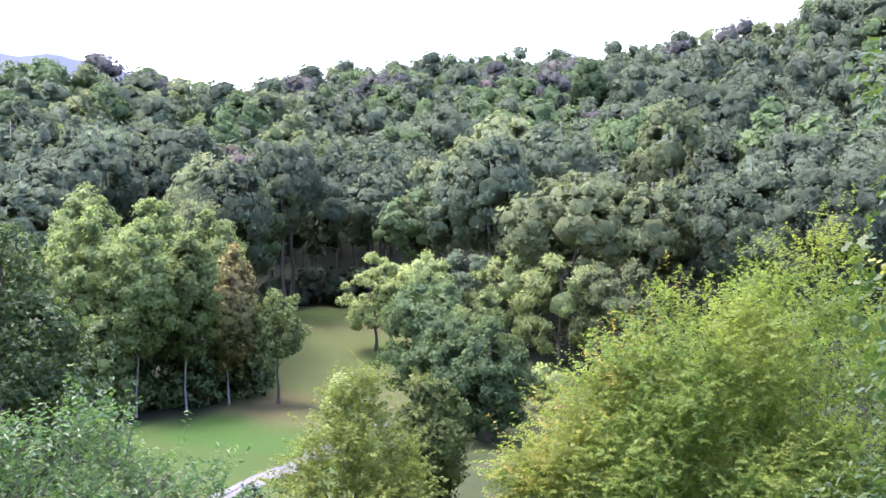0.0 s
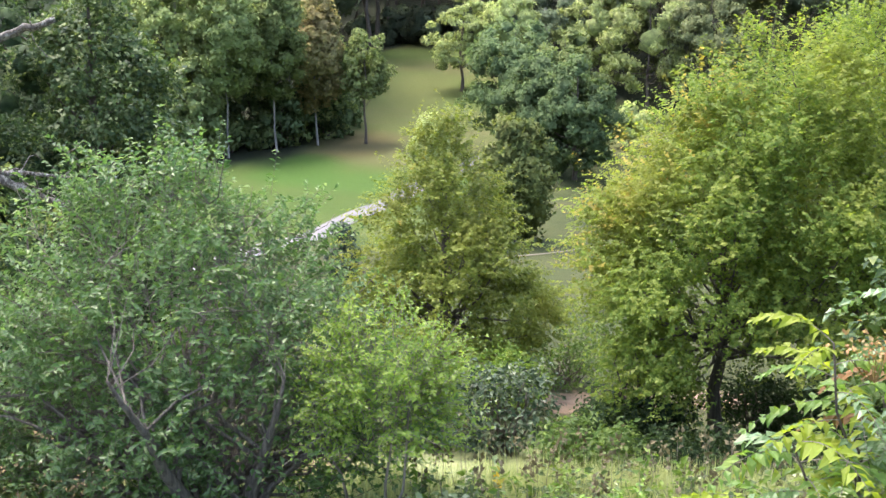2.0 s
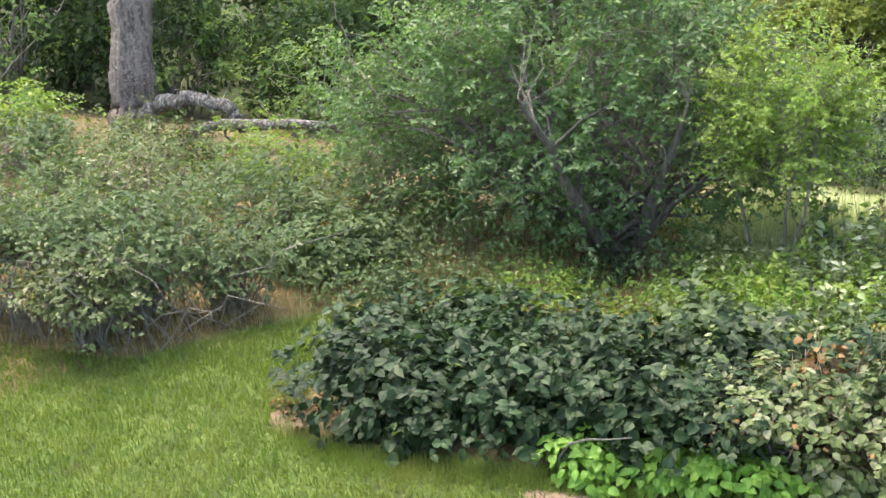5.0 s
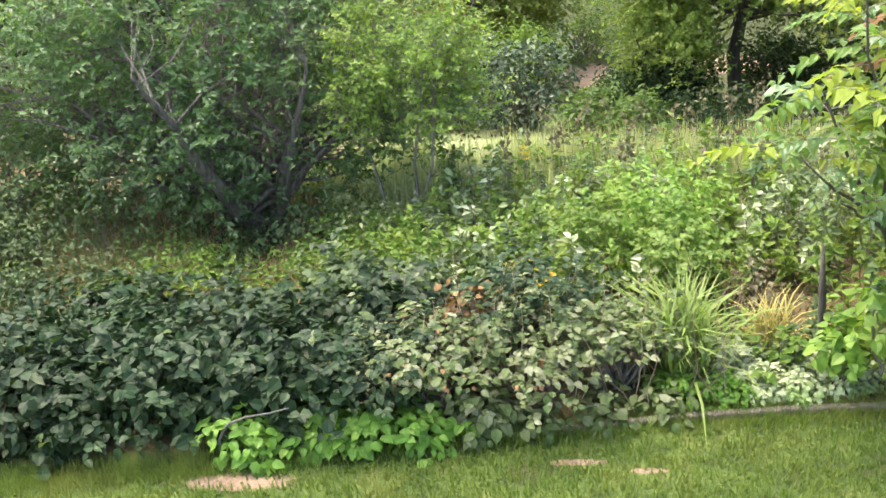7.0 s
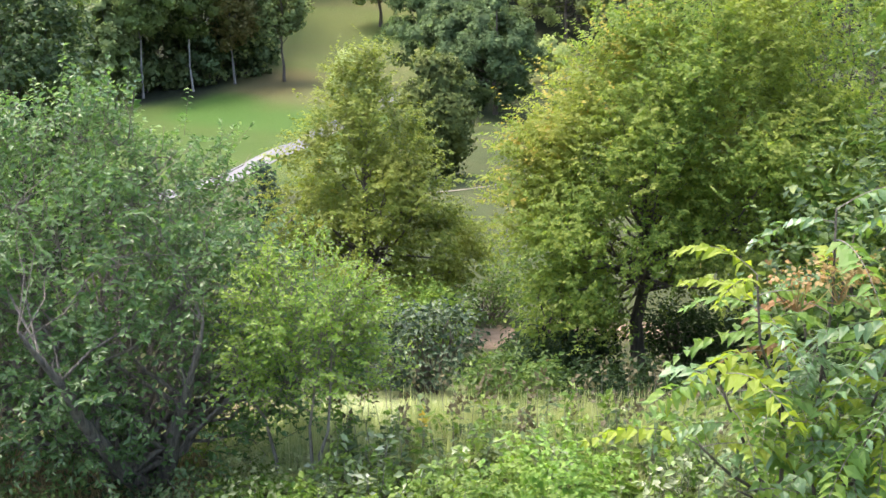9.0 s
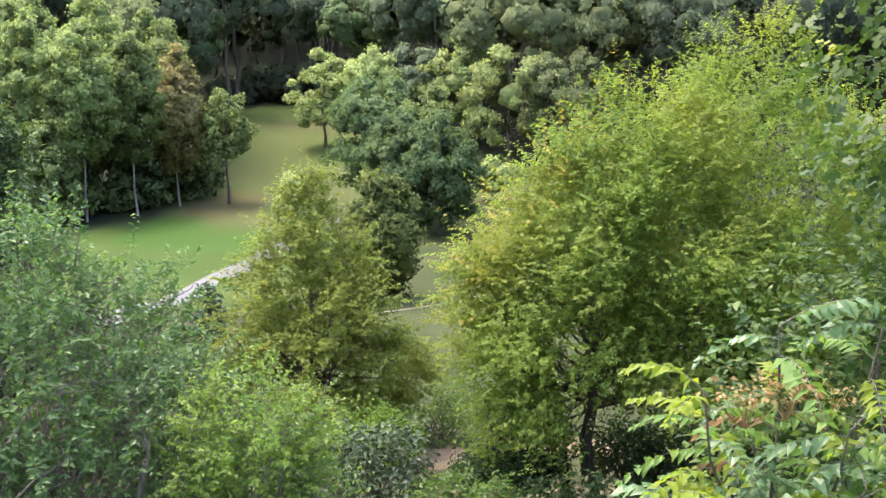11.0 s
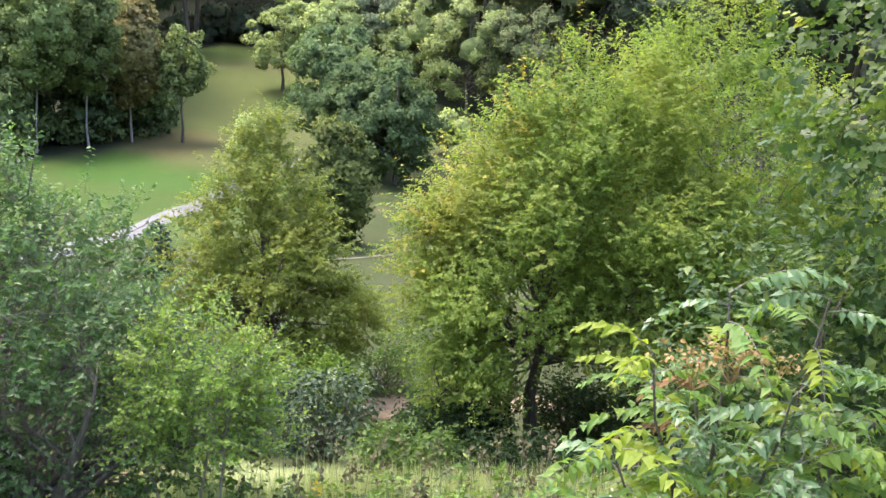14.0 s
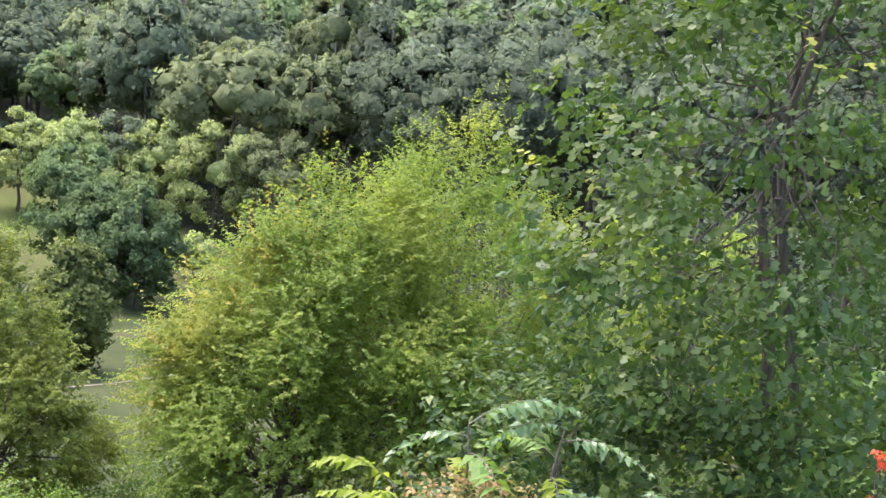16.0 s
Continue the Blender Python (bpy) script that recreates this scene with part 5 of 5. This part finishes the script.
        part("board", me, ob)


garden_edging()

# ---- brush to the left of the lawn, under the dead tree ----
BRUSH = "brush beyond the lawn"
for i, (x, y, r, ry, h, m, sz, lab, second) in enumerate([
        (-6.7, 8.3, 0.9, 0.9, 1.2, M_BRUSH, 0.06, "grey-green brush with bare canes at the lawn's edge", None),
        (-7.7, 9.5, 1.0, 0.9, 1.15, M_HYD_T, 0.06, "faded brush with brown seed heads", (M_SEED, 800, 0.06, "seed_head")),
        (-8.4, 11.2, 1.1, 0.9, 0.75, M_HYD_T, 0.06, "pale seeding brush under the dead tree", (M_SEED, 600, 0.06, "seed_head")),
        (-9.6, 12.6, 1.2, 1.0, 0.45, M_HYD_T, 0.065, "pale flowering weeds under the dead tree", (M_SEED, 700, 0.06, "seed_head")),
        (-6.4, 10.2, 1.0, 0.9, 1.1, M_BRUSH, 0.06, "green leafy brush by the apple tree", None),
        (-5.6, 11.6, 1.0, 0.9, 1.0, M_BRUSH, 0.06, "green leafy brush by the apple tree", None),
        (-7.6, 12.4, 1.1, 0.9, 0.6, M_WEED, 0.06, "green weedy brush under the dead tree", None),
        (-10.8, 11.4, 1.3, 1.0, 0.75, M_BRUSH, 0.07, "grey-green brush at the wood's edge", None),
        (-9.0, 9.6, 1.1, 0.9, 1.0, M_BRUSH, 0.06, "grey-green brush with bare canes", None),
        (-5.6, 9.55, 0.5, 0.45, 0.5, M_BRUSH, 0.07, "green leafy weed at the lawn's edge", None),
        (-12.6, 13.2, 1.4, 1.0, 0.6, M_WEED, 0.07, "green weedy brush under the dead tree", None),
        (-6.9, 14.6, 1.3, 1.0, 1.4, M_BRUSH, 0.07, "grey-green brush behind the apple tree", None),
        (-9.0, 16.6, 1.5, 1.2, 1.6, M_VINE, 0.08, "green brush behind the dead tree", None),
        (-12.6, 17.5, 1.7, 1.3, 2.2, M_VINE, 0.09, "green brush behind the dead tree", None),
        (-6.75, 7.45, 0.6, 0.5, 0.9, M_HYD_T, 0.05, "faded brush with bare canes at the lawn's edge", (M_SEED, 200, 0.05, "seed_head")),
        (-5.95, 8.5, 0.6, 0.5, 0.8, M_BRUSH, 0.05, "grey-green brush at the lawn's edge", None),
        (-5.1, 10.1, 0.6, 0.5, 0.6, M_BRUSH, 0.055, "leafy brush between lawn and apple tree", None),
        (-7.4, 8.0, 0.7, 0.6, 1.2, M_BRUSH, 0.055, "grey-green brush with bare canes at the lawn's edge", None),
        (-8.2, 7.7, 0.8, 0.6, 1.3, M_HYD_T, 0.055, "faded brush with brown stems", (M_SEED, 300, 0.05, "seed_head")),
        (-15.0, 16.5, 1.8, 1.4, 3.0, M_VINE, 0.09, "green brush behind the dead tree", None)]):
    make_shrub("brush", on_ground(x, y), lab, "brush", r=r, ry=ry, h=h, count=1900, size=sz * 1.3, mat=m, shape=FOLD, seed=370 + i, clusters=44, rad=0.24, stems=50, group=BRUSH, second=second, flat=0.7, lo=0.5 if y < 9 else 0.14, spray=0.4)

# bushes in M_SHADE carry the shade below the maples in their leaf colour
UNDER = "undergrowth below the maple"
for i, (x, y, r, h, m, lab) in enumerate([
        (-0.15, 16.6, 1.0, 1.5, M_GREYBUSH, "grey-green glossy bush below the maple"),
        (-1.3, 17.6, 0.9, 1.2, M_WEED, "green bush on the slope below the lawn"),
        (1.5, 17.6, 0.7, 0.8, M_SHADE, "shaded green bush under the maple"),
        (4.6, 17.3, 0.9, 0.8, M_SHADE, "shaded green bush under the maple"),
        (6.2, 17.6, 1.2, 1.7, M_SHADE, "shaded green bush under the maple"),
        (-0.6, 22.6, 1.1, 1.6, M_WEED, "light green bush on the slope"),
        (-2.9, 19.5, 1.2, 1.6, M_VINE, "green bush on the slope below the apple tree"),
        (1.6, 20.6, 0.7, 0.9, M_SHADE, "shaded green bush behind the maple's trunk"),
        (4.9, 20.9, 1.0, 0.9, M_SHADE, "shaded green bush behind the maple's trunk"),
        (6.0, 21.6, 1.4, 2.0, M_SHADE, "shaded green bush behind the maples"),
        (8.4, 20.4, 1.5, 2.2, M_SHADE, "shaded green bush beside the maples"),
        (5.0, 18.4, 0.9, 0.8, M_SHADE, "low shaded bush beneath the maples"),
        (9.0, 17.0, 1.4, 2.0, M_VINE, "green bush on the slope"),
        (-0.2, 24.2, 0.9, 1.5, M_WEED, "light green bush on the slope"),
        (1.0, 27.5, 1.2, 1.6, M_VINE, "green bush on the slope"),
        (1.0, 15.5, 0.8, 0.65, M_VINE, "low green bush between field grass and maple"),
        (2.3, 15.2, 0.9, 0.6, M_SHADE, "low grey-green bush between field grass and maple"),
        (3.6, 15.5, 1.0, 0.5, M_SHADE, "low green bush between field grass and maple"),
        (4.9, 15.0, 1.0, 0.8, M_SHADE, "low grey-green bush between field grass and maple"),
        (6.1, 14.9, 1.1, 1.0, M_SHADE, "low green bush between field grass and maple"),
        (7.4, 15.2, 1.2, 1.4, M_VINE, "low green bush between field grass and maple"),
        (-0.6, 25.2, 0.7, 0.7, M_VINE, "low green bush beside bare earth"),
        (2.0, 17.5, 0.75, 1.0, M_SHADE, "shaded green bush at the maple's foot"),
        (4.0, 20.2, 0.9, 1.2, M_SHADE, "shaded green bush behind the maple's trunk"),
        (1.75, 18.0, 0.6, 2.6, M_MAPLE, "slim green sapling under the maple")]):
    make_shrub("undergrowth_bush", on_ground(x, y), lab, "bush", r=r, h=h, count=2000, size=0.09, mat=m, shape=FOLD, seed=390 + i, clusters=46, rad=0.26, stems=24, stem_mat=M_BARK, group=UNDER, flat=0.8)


# ---- grass, weeds and tall field growth ----
def scatter(rng, n, x0, x1, y0, y1, keep):
    x, y = rng.uniform(x0, x1, n), rng.uniform(y0, y1, n)
    k = keep(x, y)
    return x[k], y[k]


def bed_front(x):
    return np.interp(x, [-9, -6.2, -5.6, -4.7, -4.45, -3.7, -2.2, -1.1, 0, 0.9, 2.3, 6], [7.2, 7.3, 8.1, 9.0, 6.62, 6.45, 6.6, 6.8, 6.93, 7.06, 7.14, 7.16])


def blades(name, label, category, n, area, keep, length, lean, mat, seed, shape=BLADE):
    rng = np.random.default_rng(seed)
    x, y = scatter(rng, n, *area, keep)
    k = len(x)
    a = rng.random(k) * 2 * np.pi
    l = rng.random(k) * lean
    tip = np.stack([np.cos(a) * l, np.sin(a) * l, np.ones(k)], 1)
    nrm = np.stack([np.cos(a), np.sin(a), -l], 1)
    g = Geo()
    leaves(g, np.stack([x, y, ground_z(x, y) - 0.01], 1), nrm, tip, length * (0.5 + 0.8 * rng.random(k)), shape)
    return tagged(new(name, g.mesh(name, [mat])), label, category, kind="stuff")


def bare(x, y):
    """Worn patches in the turf."""
    wob = 0.35 * np.sin(x * 17 + 2) * np.sin(y * 31 + x * 9) + 0.25 * np.sin(x * 41 - y * 23)
    return np.any([((x - cx) / rx) ** 2 + ((y - cy) / ry) ** 2 + wob < 0.9 for cx, cy, rx, ry in WORN], axis=0)


blades("lawn_grass", "short bright green mown lawn grass with worn patches", "grass", 225000, (-9.0, 5.0, 3.5, 9.2), lambda x, y: (y > 3.5 + 1.0 * np.abs(np.sin(x * 127.1 + y * 311.7))) & (x < 5.0 - 0.8 * np.abs(np.sin(x * 211.3 - y * 97.7))) & (y < bed_front(x) + 0.03) & ~(bare(x, y) & (np.sin(x * 91 + y * 57) > -0.8)), 0.07, 0.9, M_GRASS, 401,
       (np.array([(-0.09, 0, 0), (0.09, 0, 0), (0, 1, 0.05)]), [(0, 1, 2)]))
blades("dry_grass", "dry brown grass between lawn, brush and apple tree", "grass", 30000, (-9, -0.9, 6.9, 12.5), lambda x, y: (x < -2.1) & (y > bed_front(x) + np.where(x < -4.6, 0.02, 2.2)), 0.2, 0.8, M_DRY, 404, SPEAR)
blades("lawn_tufts", "longer tufts and weeds in the lawn", "grass", 9000, (-8.5, 4.5, 4.3, 9.0), lambda x, y: (y < bed_front(x)) & (np.sin(x * 3.1 + y) * np.sin(y * 4.3 - x * 1.7) > 0.25), 0.1, 0.9, M_GRASS, 406, (np.array([(-0.06, 0, 0), (0.06, 0, 0), (0, 1, 0.05)]), [(0, 1, 2)]))
blades("edge_grass", "longer uncut grass along the front of the bed", "grass", 60000, (-4.7, 3.5, 6.3, 7.4), lambda x, y: np.abs(y - bed_front(x)) < 0.13, 0.12, 0.7, M_GRASS, 408)
blades("field_grass", "pale green field grass on the falling slope", "grass", 46000, (-4.5, 7, 9.9, 13.8), lambda x, y: (np.hypot(x + 2.75, y - 11.2) > 0.6) & (y > 12.2 - 2.2 * np.clip(1.3 * (x + 2.5), 0, 1)), 0.33, 1.0, M_TALL, 402, SPEAR)
blades("tall_grass", "tall pale grass with seed heads beyond the weeds", "grass", 26000, (-1.6, 6.5, 10.9, 12.9), lambda x, y: np.sin(x * 2.1) * np.sin(y * 1.7 + x) > -0.5, 0.55, 0.85, M_TALL, 403)


def weeds():
    """A waist-high thicket of mixed weeds between bed and tall grass."""
    rng = np.random.default_rng(405)
    n = 1000
    x, y = scatter(rng, n, -1.2, 5.0, 7.4, 11.9, lambda x, y: (y > np.where(x > 0.55, 7.55, 8.6)) & (np.hypot(x - 0.9, y - 9.5) > 0.7) & (np.hypot(x - 1.7, y - 8.6) > 0.5))
    g, z = Geo(), ground_z(x, y)
    for i in range(len(x)):
        h = rng.uniform(0.3, 0.8) * (0.55 if y[i] < 8.6 else 1.0)
        a = np.array([x[i], y[i], z[i] - 0.03])
        e = a + np.array([rng.normal() * 0.12, rng.normal() * 0.12, h])
        q = bend(rng, a, e, 5, 0, 0.03)
        tube(g, q, np.linspace(0.007, 0.003, 5), 3, 1)
        k = int(rng.integers(22, 46))
        s = rng.uniform(0.15, 1.0, k)
        pos = np.stack([np.interp(s, np.linspace(0, 1, 5), q[:, j]) for j in range(3)], 1)
        d = rng.normal(size=(k, 3)) * np.array([1, 1, 0.35])
        leaves(g, pos + 0.02 * unit(d), np.array([0, 0, 0.9]) + 0.45 * rng.normal(size=(k, 3)), d, rng.uniform(0.05, 0.12, k), FOLD, (0, 0, 0, 0, 3, 3, 2, 2)[int(rng.integers(8))])
    tagged(new("weeds", g.mesh("weeds", [M_WEED, M_TWIG, M_PALE, M_BRUSH])), "waist-high tangle of sunlit green weeds", "weeds", kind="stuff")


weeds()


def seed_heads():
    rng = np.random.default_rng(407)
    x, y = scatter(rng, 120, -1.5, 6.5, 10.8, 12.7, lambda x, y: x > -9)
    g, z = Geo(), ground_z(x, y)
    for i in range(len(x)):
        a = np.array([x[i], y[i], z[i]])
        e = a + np.array([rng.normal() * 0.1, rng.normal() * 0.1, rng.uniform(0.5, 1.0)])
        q = bend(rng, a, e, 4, 0, 0.02)
        tube(g, q, [0.005, 0.004, 0.003, 0.002], 3, 1)
        k = 12
        pos = e + rng.normal(size=(k, 3)) * np.array([0.025, 0.025, 0.07])
        leaves(g, pos, rng.normal(size=(k, 3)), np.array([0, 0, 1]) + 0.6 * rng.normal(size=(k, 3)), rng.uniform(0.04, 0.08, k), OVATE, 2 if i % 40 == 0 else 0)
    tagged(new("seeding_stalks", g.mesh("seeding_stalks", [M_SEED, M_TWIG, M_YELLOW])), "tall dry seed stalks and a few yellow flower heads", "weeds", kind="stuff")


seed_heads()


def bare_canes():
    rng = np.random.default_rng(409)
    g = Geo()
    for _ in range(150):
        a = np.array([rng.uniform(-8.6, -5.7), 0, 0])
        a[1] = bed_front(a[0]) + rng.uniform(0.05, 0.9)
        a[2] = ground_z(a[0], a[1])
        e = a + np.array([rng.normal() * 0.45, rng.normal() * 0.35 - 0.15, rng.uniform(0.35, 1.1)])
        tube(g, bend(rng, a, e, 6, -0.18, 0.05), np.linspace(0.009, 0.003, 6), 4)
    tagged(new("bare_canes", g.mesh("bare_canes", [M_TWIG], True)), "tangle of bare arching canes at the lawn's edge", "canes", kind="stuff")


bare_canes()


def bare_cane():
    """One long cane without leaves that leans out of the front of the bed."""
    rng = np.random.default_rng(413)
    g = Geo()
    p = np.array([(0, 0, -0.05), (0.02, -0.02, 0.16), (0.1, -0.05, 0.3), (0.24, -0.08, 0.38), (0.4, -0.1, 0.42), (0.55, -0.1, 0.46)])
    tube(g, p, np.linspace(0.011, 0.005, 6), 6, 0, 0.05, rng)
    ob = new("bare_cane", g.mesh("bare_cane", [M_TWIG], True))
    ob.location = on_ground(-2.3, 6.72)
    tagged(ob, "pale bare cane leaning out of the dark shrubs", "cane")


bare_cane()
make_shrub("leaf_litter", on_ground(-4.45, 6.98), "low heap of dry brown leaves at the bed's corner", "dead leaves", r=0.32, ry=0.28, h=0.14, count=110, size=0.045, mat=M_BROWN, shape=OVATE, seed=342, clusters=14, rad=0.07, stems=8, stem_mat=M_BARK)


def dry_stalks():
    rng = np.random.default_rng(411)
    g = Geo()
    for _ in range(90):
        x = rng.uniform(-1.2, 1.4)
        y = rng.uniform(7.1, 8.3) + 0.05 * x
        a = np.array([x, y, ground_z(x, y)])
        e = a + np.array([rng.normal() * 0.16, rng.normal() * 0.12, rng.uniform(0.45, 0.95)])
        tube(g, bend(rng, a, e, 5, -0.03, 0.03), np.linspace(0.006, 0.002, 5), 3)
    tagged(new("dry_stalks", g.mesh("dry_stalks", [bark_mat("straw", (0.22, 0.16, 0.09), (0.4, 0.32, 0.2), 12.0)], True)), "thin dry tan stalks standing among the shrubs", "stalks", kind="stuff")


dry_stalks()


# ---- the sapling with feathered leaves ----
CLUSTERS = [(2.05, 6.85, 3.08), (2.3, 6.92, 3.1), (2.56, 7.0, 3.0)]
M_PANICLE = leaf_mat("seed_wings", [(0.2, 0.11, 0.05), (0.3, 0.19, 0.08), (0.38, 0.3, 0.17)], (0.24, 0.22, 0.08), 0.7, 0.3, 6.0, 0.05, 0.2)


def frond_mesh(rng, rachis, d, ln, mats):
    """One feathered leaf: a three-sided stalk with pairs of pointed leaflets that grow out of it, and one at the tip."""
    g = Geo()
    n = len(rachis)
    tube(g, rachis, np.linspace(0.0045, 0.0015, n), 3, 1)
    sv, sf = OVATE
    side = np.cross(d, [0, 0, 1])
    along = unit(np.gradient(rachis, axis=0))
    v, f, at = [], [], 3 * n
    for i in range(2, n):
        for sg in ((-1, 1) if i < n - 1 else (-1, 1, 0)):
            u = i / (n - 1)
            tip = side * sg + (0.45 if sg else 1.0) * along[i] + np.array([0, 0, -0.4]) + 0.22 * rng.normal(size=3)
            nrm = np.array([0, 0, 1.0]) + 0.35 * side * sg + 0.35 * rng.normal(size=3)
            nrm = nrm / np.linalg.norm(nrm)
            tip = unit(tip - nrm * (tip @ nrm))
            size = ln * 0.175 * math.sin(math.pi * (0.25 + 0.55 * u)) * rng.uniform(0.85, 1.15)
            v.append(rachis[i] + size * (sv[1:, 0:1] * np.cross(tip, nrm) * 0.85 + sv[1:, 1:2] * tip + sv[1:, 2:3] * nrm))
            ids = [3 * i] + list(range(at, at + len(sv) - 1))
            f += [[ids[q] for q in tri] for tri in sf]
            at += len(sv) - 1
    base = g.n
    g.v.append(np.concatenate(v))
    g.f.append(np.array(f))
    g.m.append(np.zeros(len(f), int))
    g.n = base + sum(len(q) for q in v)
    return g.mesh("frond", mats)


def feather_sapling():
    rng = np.random.default_rng(420)
    base = np.array(on_ground(2.45, 7.55))
    ob = thing("feathered_sapling", base, "slender sapling with long feathered bright green leaves", "sapling")
    stems = [((0.0, 0.0, 0.0), (-0.2, -0.6, 3.45)), ((-0.04, -0.12, 0.67), (-0.65, -0.7, 3.1)), ((0.08, 0.0, 0.0), (0.45, -0.5, 3.4)), ((-0.05, -0.16, 0.91), (-0.85, -0.75, 2.5)), ((-0.06, -0.18, 1.03), (0.15, -0.85, 2.9)), ((-0.07, -0.2, 1.15), (-0.45, -0.2, 2.7)), ((0.24, 0.0, 0.0), (0.65, -0.35, 2.6)), ((-0.08, -0.23, 1.3), (0.0, -0.9, 2.2)), ((-0.08, -0.23, 1.3), (-0.7, -0.8, 1.8)), ((-0.08, -0.23, 1.3), (0.5, -0.7, 1.7)), ((-0.08, -0.23, 1.3), (1.0, -0.6, 3.0)), ((-0.08, -0.23, 1.3), (1.1, -0.5, 2.2)), ((-0.08, -0.23, 1.3), (0.2, -1.0, 2.6)), ((-0.08, -0.23, 1.3), (-0.9, -0.6, 2.0))]
    for k, (a, b) in enumerate(stems):
        p = bend(rng, a, b, 8, 0.04, 0.012)
        stem = Geo()
        tube(stem, p, np.linspace(0.02, 0.006, 8), 6)
        part("stem", stem.mesh("stem", [M_BARK], True), ob)
        n = 15
        for j in range(n):
            s = 1 - 0.5 * (j / n) ** 1.2
            o = np.array([np.interp(s, np.linspace(0, 1, 8), p[:, i]) for i in range(3)])
            ang = j * 2.4 + k * 1.7 + rng.normal() * 0.2
            ln = rng.uniform(0.5, 0.8)
            rise = rng.uniform(0.1, 0.75) * (1.2 if j < 3 else 0.8)
            d = np.array([math.cos(ang), math.sin(ang), 0])
            t = np.linspace(0, 1, 13)[:, None]
            rachis = o + ln * (d * t * 0.92 + np.array([0, 0, 1]) * (rise * t - 0.75 * t ** 2) * 0.75)
            if rachis[-1][2] < 1.8 and rachis[-1][0] < -0.15:
                continue
            withered = k == 0 and j in (6, 9)
            part("frond", frond_mesh(rng, rachis, d, ln, [M_BROWN if withered else (M_SUMAC, M_SUMAC_BLUE, M_SUMAC, M_SUMAC_LIME, M_SUMAC_BLUE, M_SUMAC)[(3 * k + j) % 6] if j > 1 else M_SUMAC_LIME if k % 2 else M_SUMAC_BLUE, M_TWIG]), ob, "withered brown frond" if withered else "")
    for c in CLUSTERS:
        g = Geo()
        q = np.array(c) - base
        p = q + rng.normal(size=(90, 3)) * np.array([0.13, 0.11, 0.04])
        leaves(g, p, np.array([0, 0, 0.8]) + 0.6 * rng.normal(size=(90, 3)), rng.normal(size=(90, 3)), rng.uniform(0.025, 0.055, 90), OVATE)
        for e in p[::9]:
            tube(g, bend(rng, q - np.array([0, 0, 0.22]), e, 4, 0.05, 0.03), [0.005, 0.004, 0.003, 0.002], 3)
        part("panicle", g.mesh("panicle", [M_PANICLE]), ob, "orange-brown papery seed cluster", "stuff")


feather_sapling()

# ---- the tree with lobed leaves and the thicket at its foot ----
make_tree("lobed_leaf_tree", on_ground(5.25, 8.3), "young tree with forked trunk and lobed dark green leaves", height=9.2, trunk=0.062, lo=3.0, rx=2.4, ry=1.8, profile="egg", clusters=190, rad=0.38, count=15000, size=0.076, shape=LOBED, mats=(M_BARK, M_TULIP), cx=-0.2, seed=431, limbs=46, twigs=3, twig_r=0.005, inner=0.3, split=True, ends=[(-0.35, 0.0, 9.0), (-0.25, 0.35, 7.8)], up=0.7, wild=0.6, first=0.44, flat=0.75, turning=((-1.0, -0.2, -0.3), 0.5, 96, M_YELLOW_G))
make_shrub("lime_shrub", on_ground(2.3, 7.4), "yellow-green leafy shrub at the sapling's foot", "shrub", r=0.45, ry=0.3, h=0.95, count=420, size=0.1, mat=M_FRESH, shape=BROAD, seed=459, clusters=24, rad=0.16, stems=8, group=BED)
THICK = "thicket at the foot of the lobed-leaf tree"
for i, (x, y, r, ry, h, m) in enumerate([(4.0, 8.6, 1.0, 0.8, 4.1, M_THICKET), (4.85, 7.75, 0.75, 0.6, 3.8, M_THICKET), (3.6, 9.6, 1.0, 0.9, 3.9, M_THICKET), (7.6, 8.8, 1.0, 0.9, 3.9, M_THICKET), (4.4, 7.5, 0.8, 0.6, 2.4, M_THICKET), (3.2, 7.9, 0.7, 0.5, 2.0, M_THICKET)]):
    make_shrub("thicket_shrub", on_ground(x, y), "tall leafy green shrub in the thicket beside the lawn", "shrub", r=r, ry=ry, h=h, count=4300, size=0.1, mat=m, shape=OVATE, seed=440 + i, clusters=90, rad=0.34, stems=9, second=(M_HYD_T, 50, 0.09, "faded_leaves"), group=THICK, profile="round" if h > 3 else "dome", lo=0.05, up=0.5, wild=0.85, spray=0.4, stem_mat=M_BARK)
make_shrub("red_shrub", on_ground(10.2, 14.0), "small shrub with red autumn leaves beyond the thicket", "shrub", r=0.35, h=2.3, count=300, size=0.09, mat=leaf_mat("red_leaves", [(0.3, 0.045, 0.025), (0.4, 0.07, 0.03)], (0.3, 0.09, 0.035)), seed=450, clusters=10, rad=0.16, stems=8)
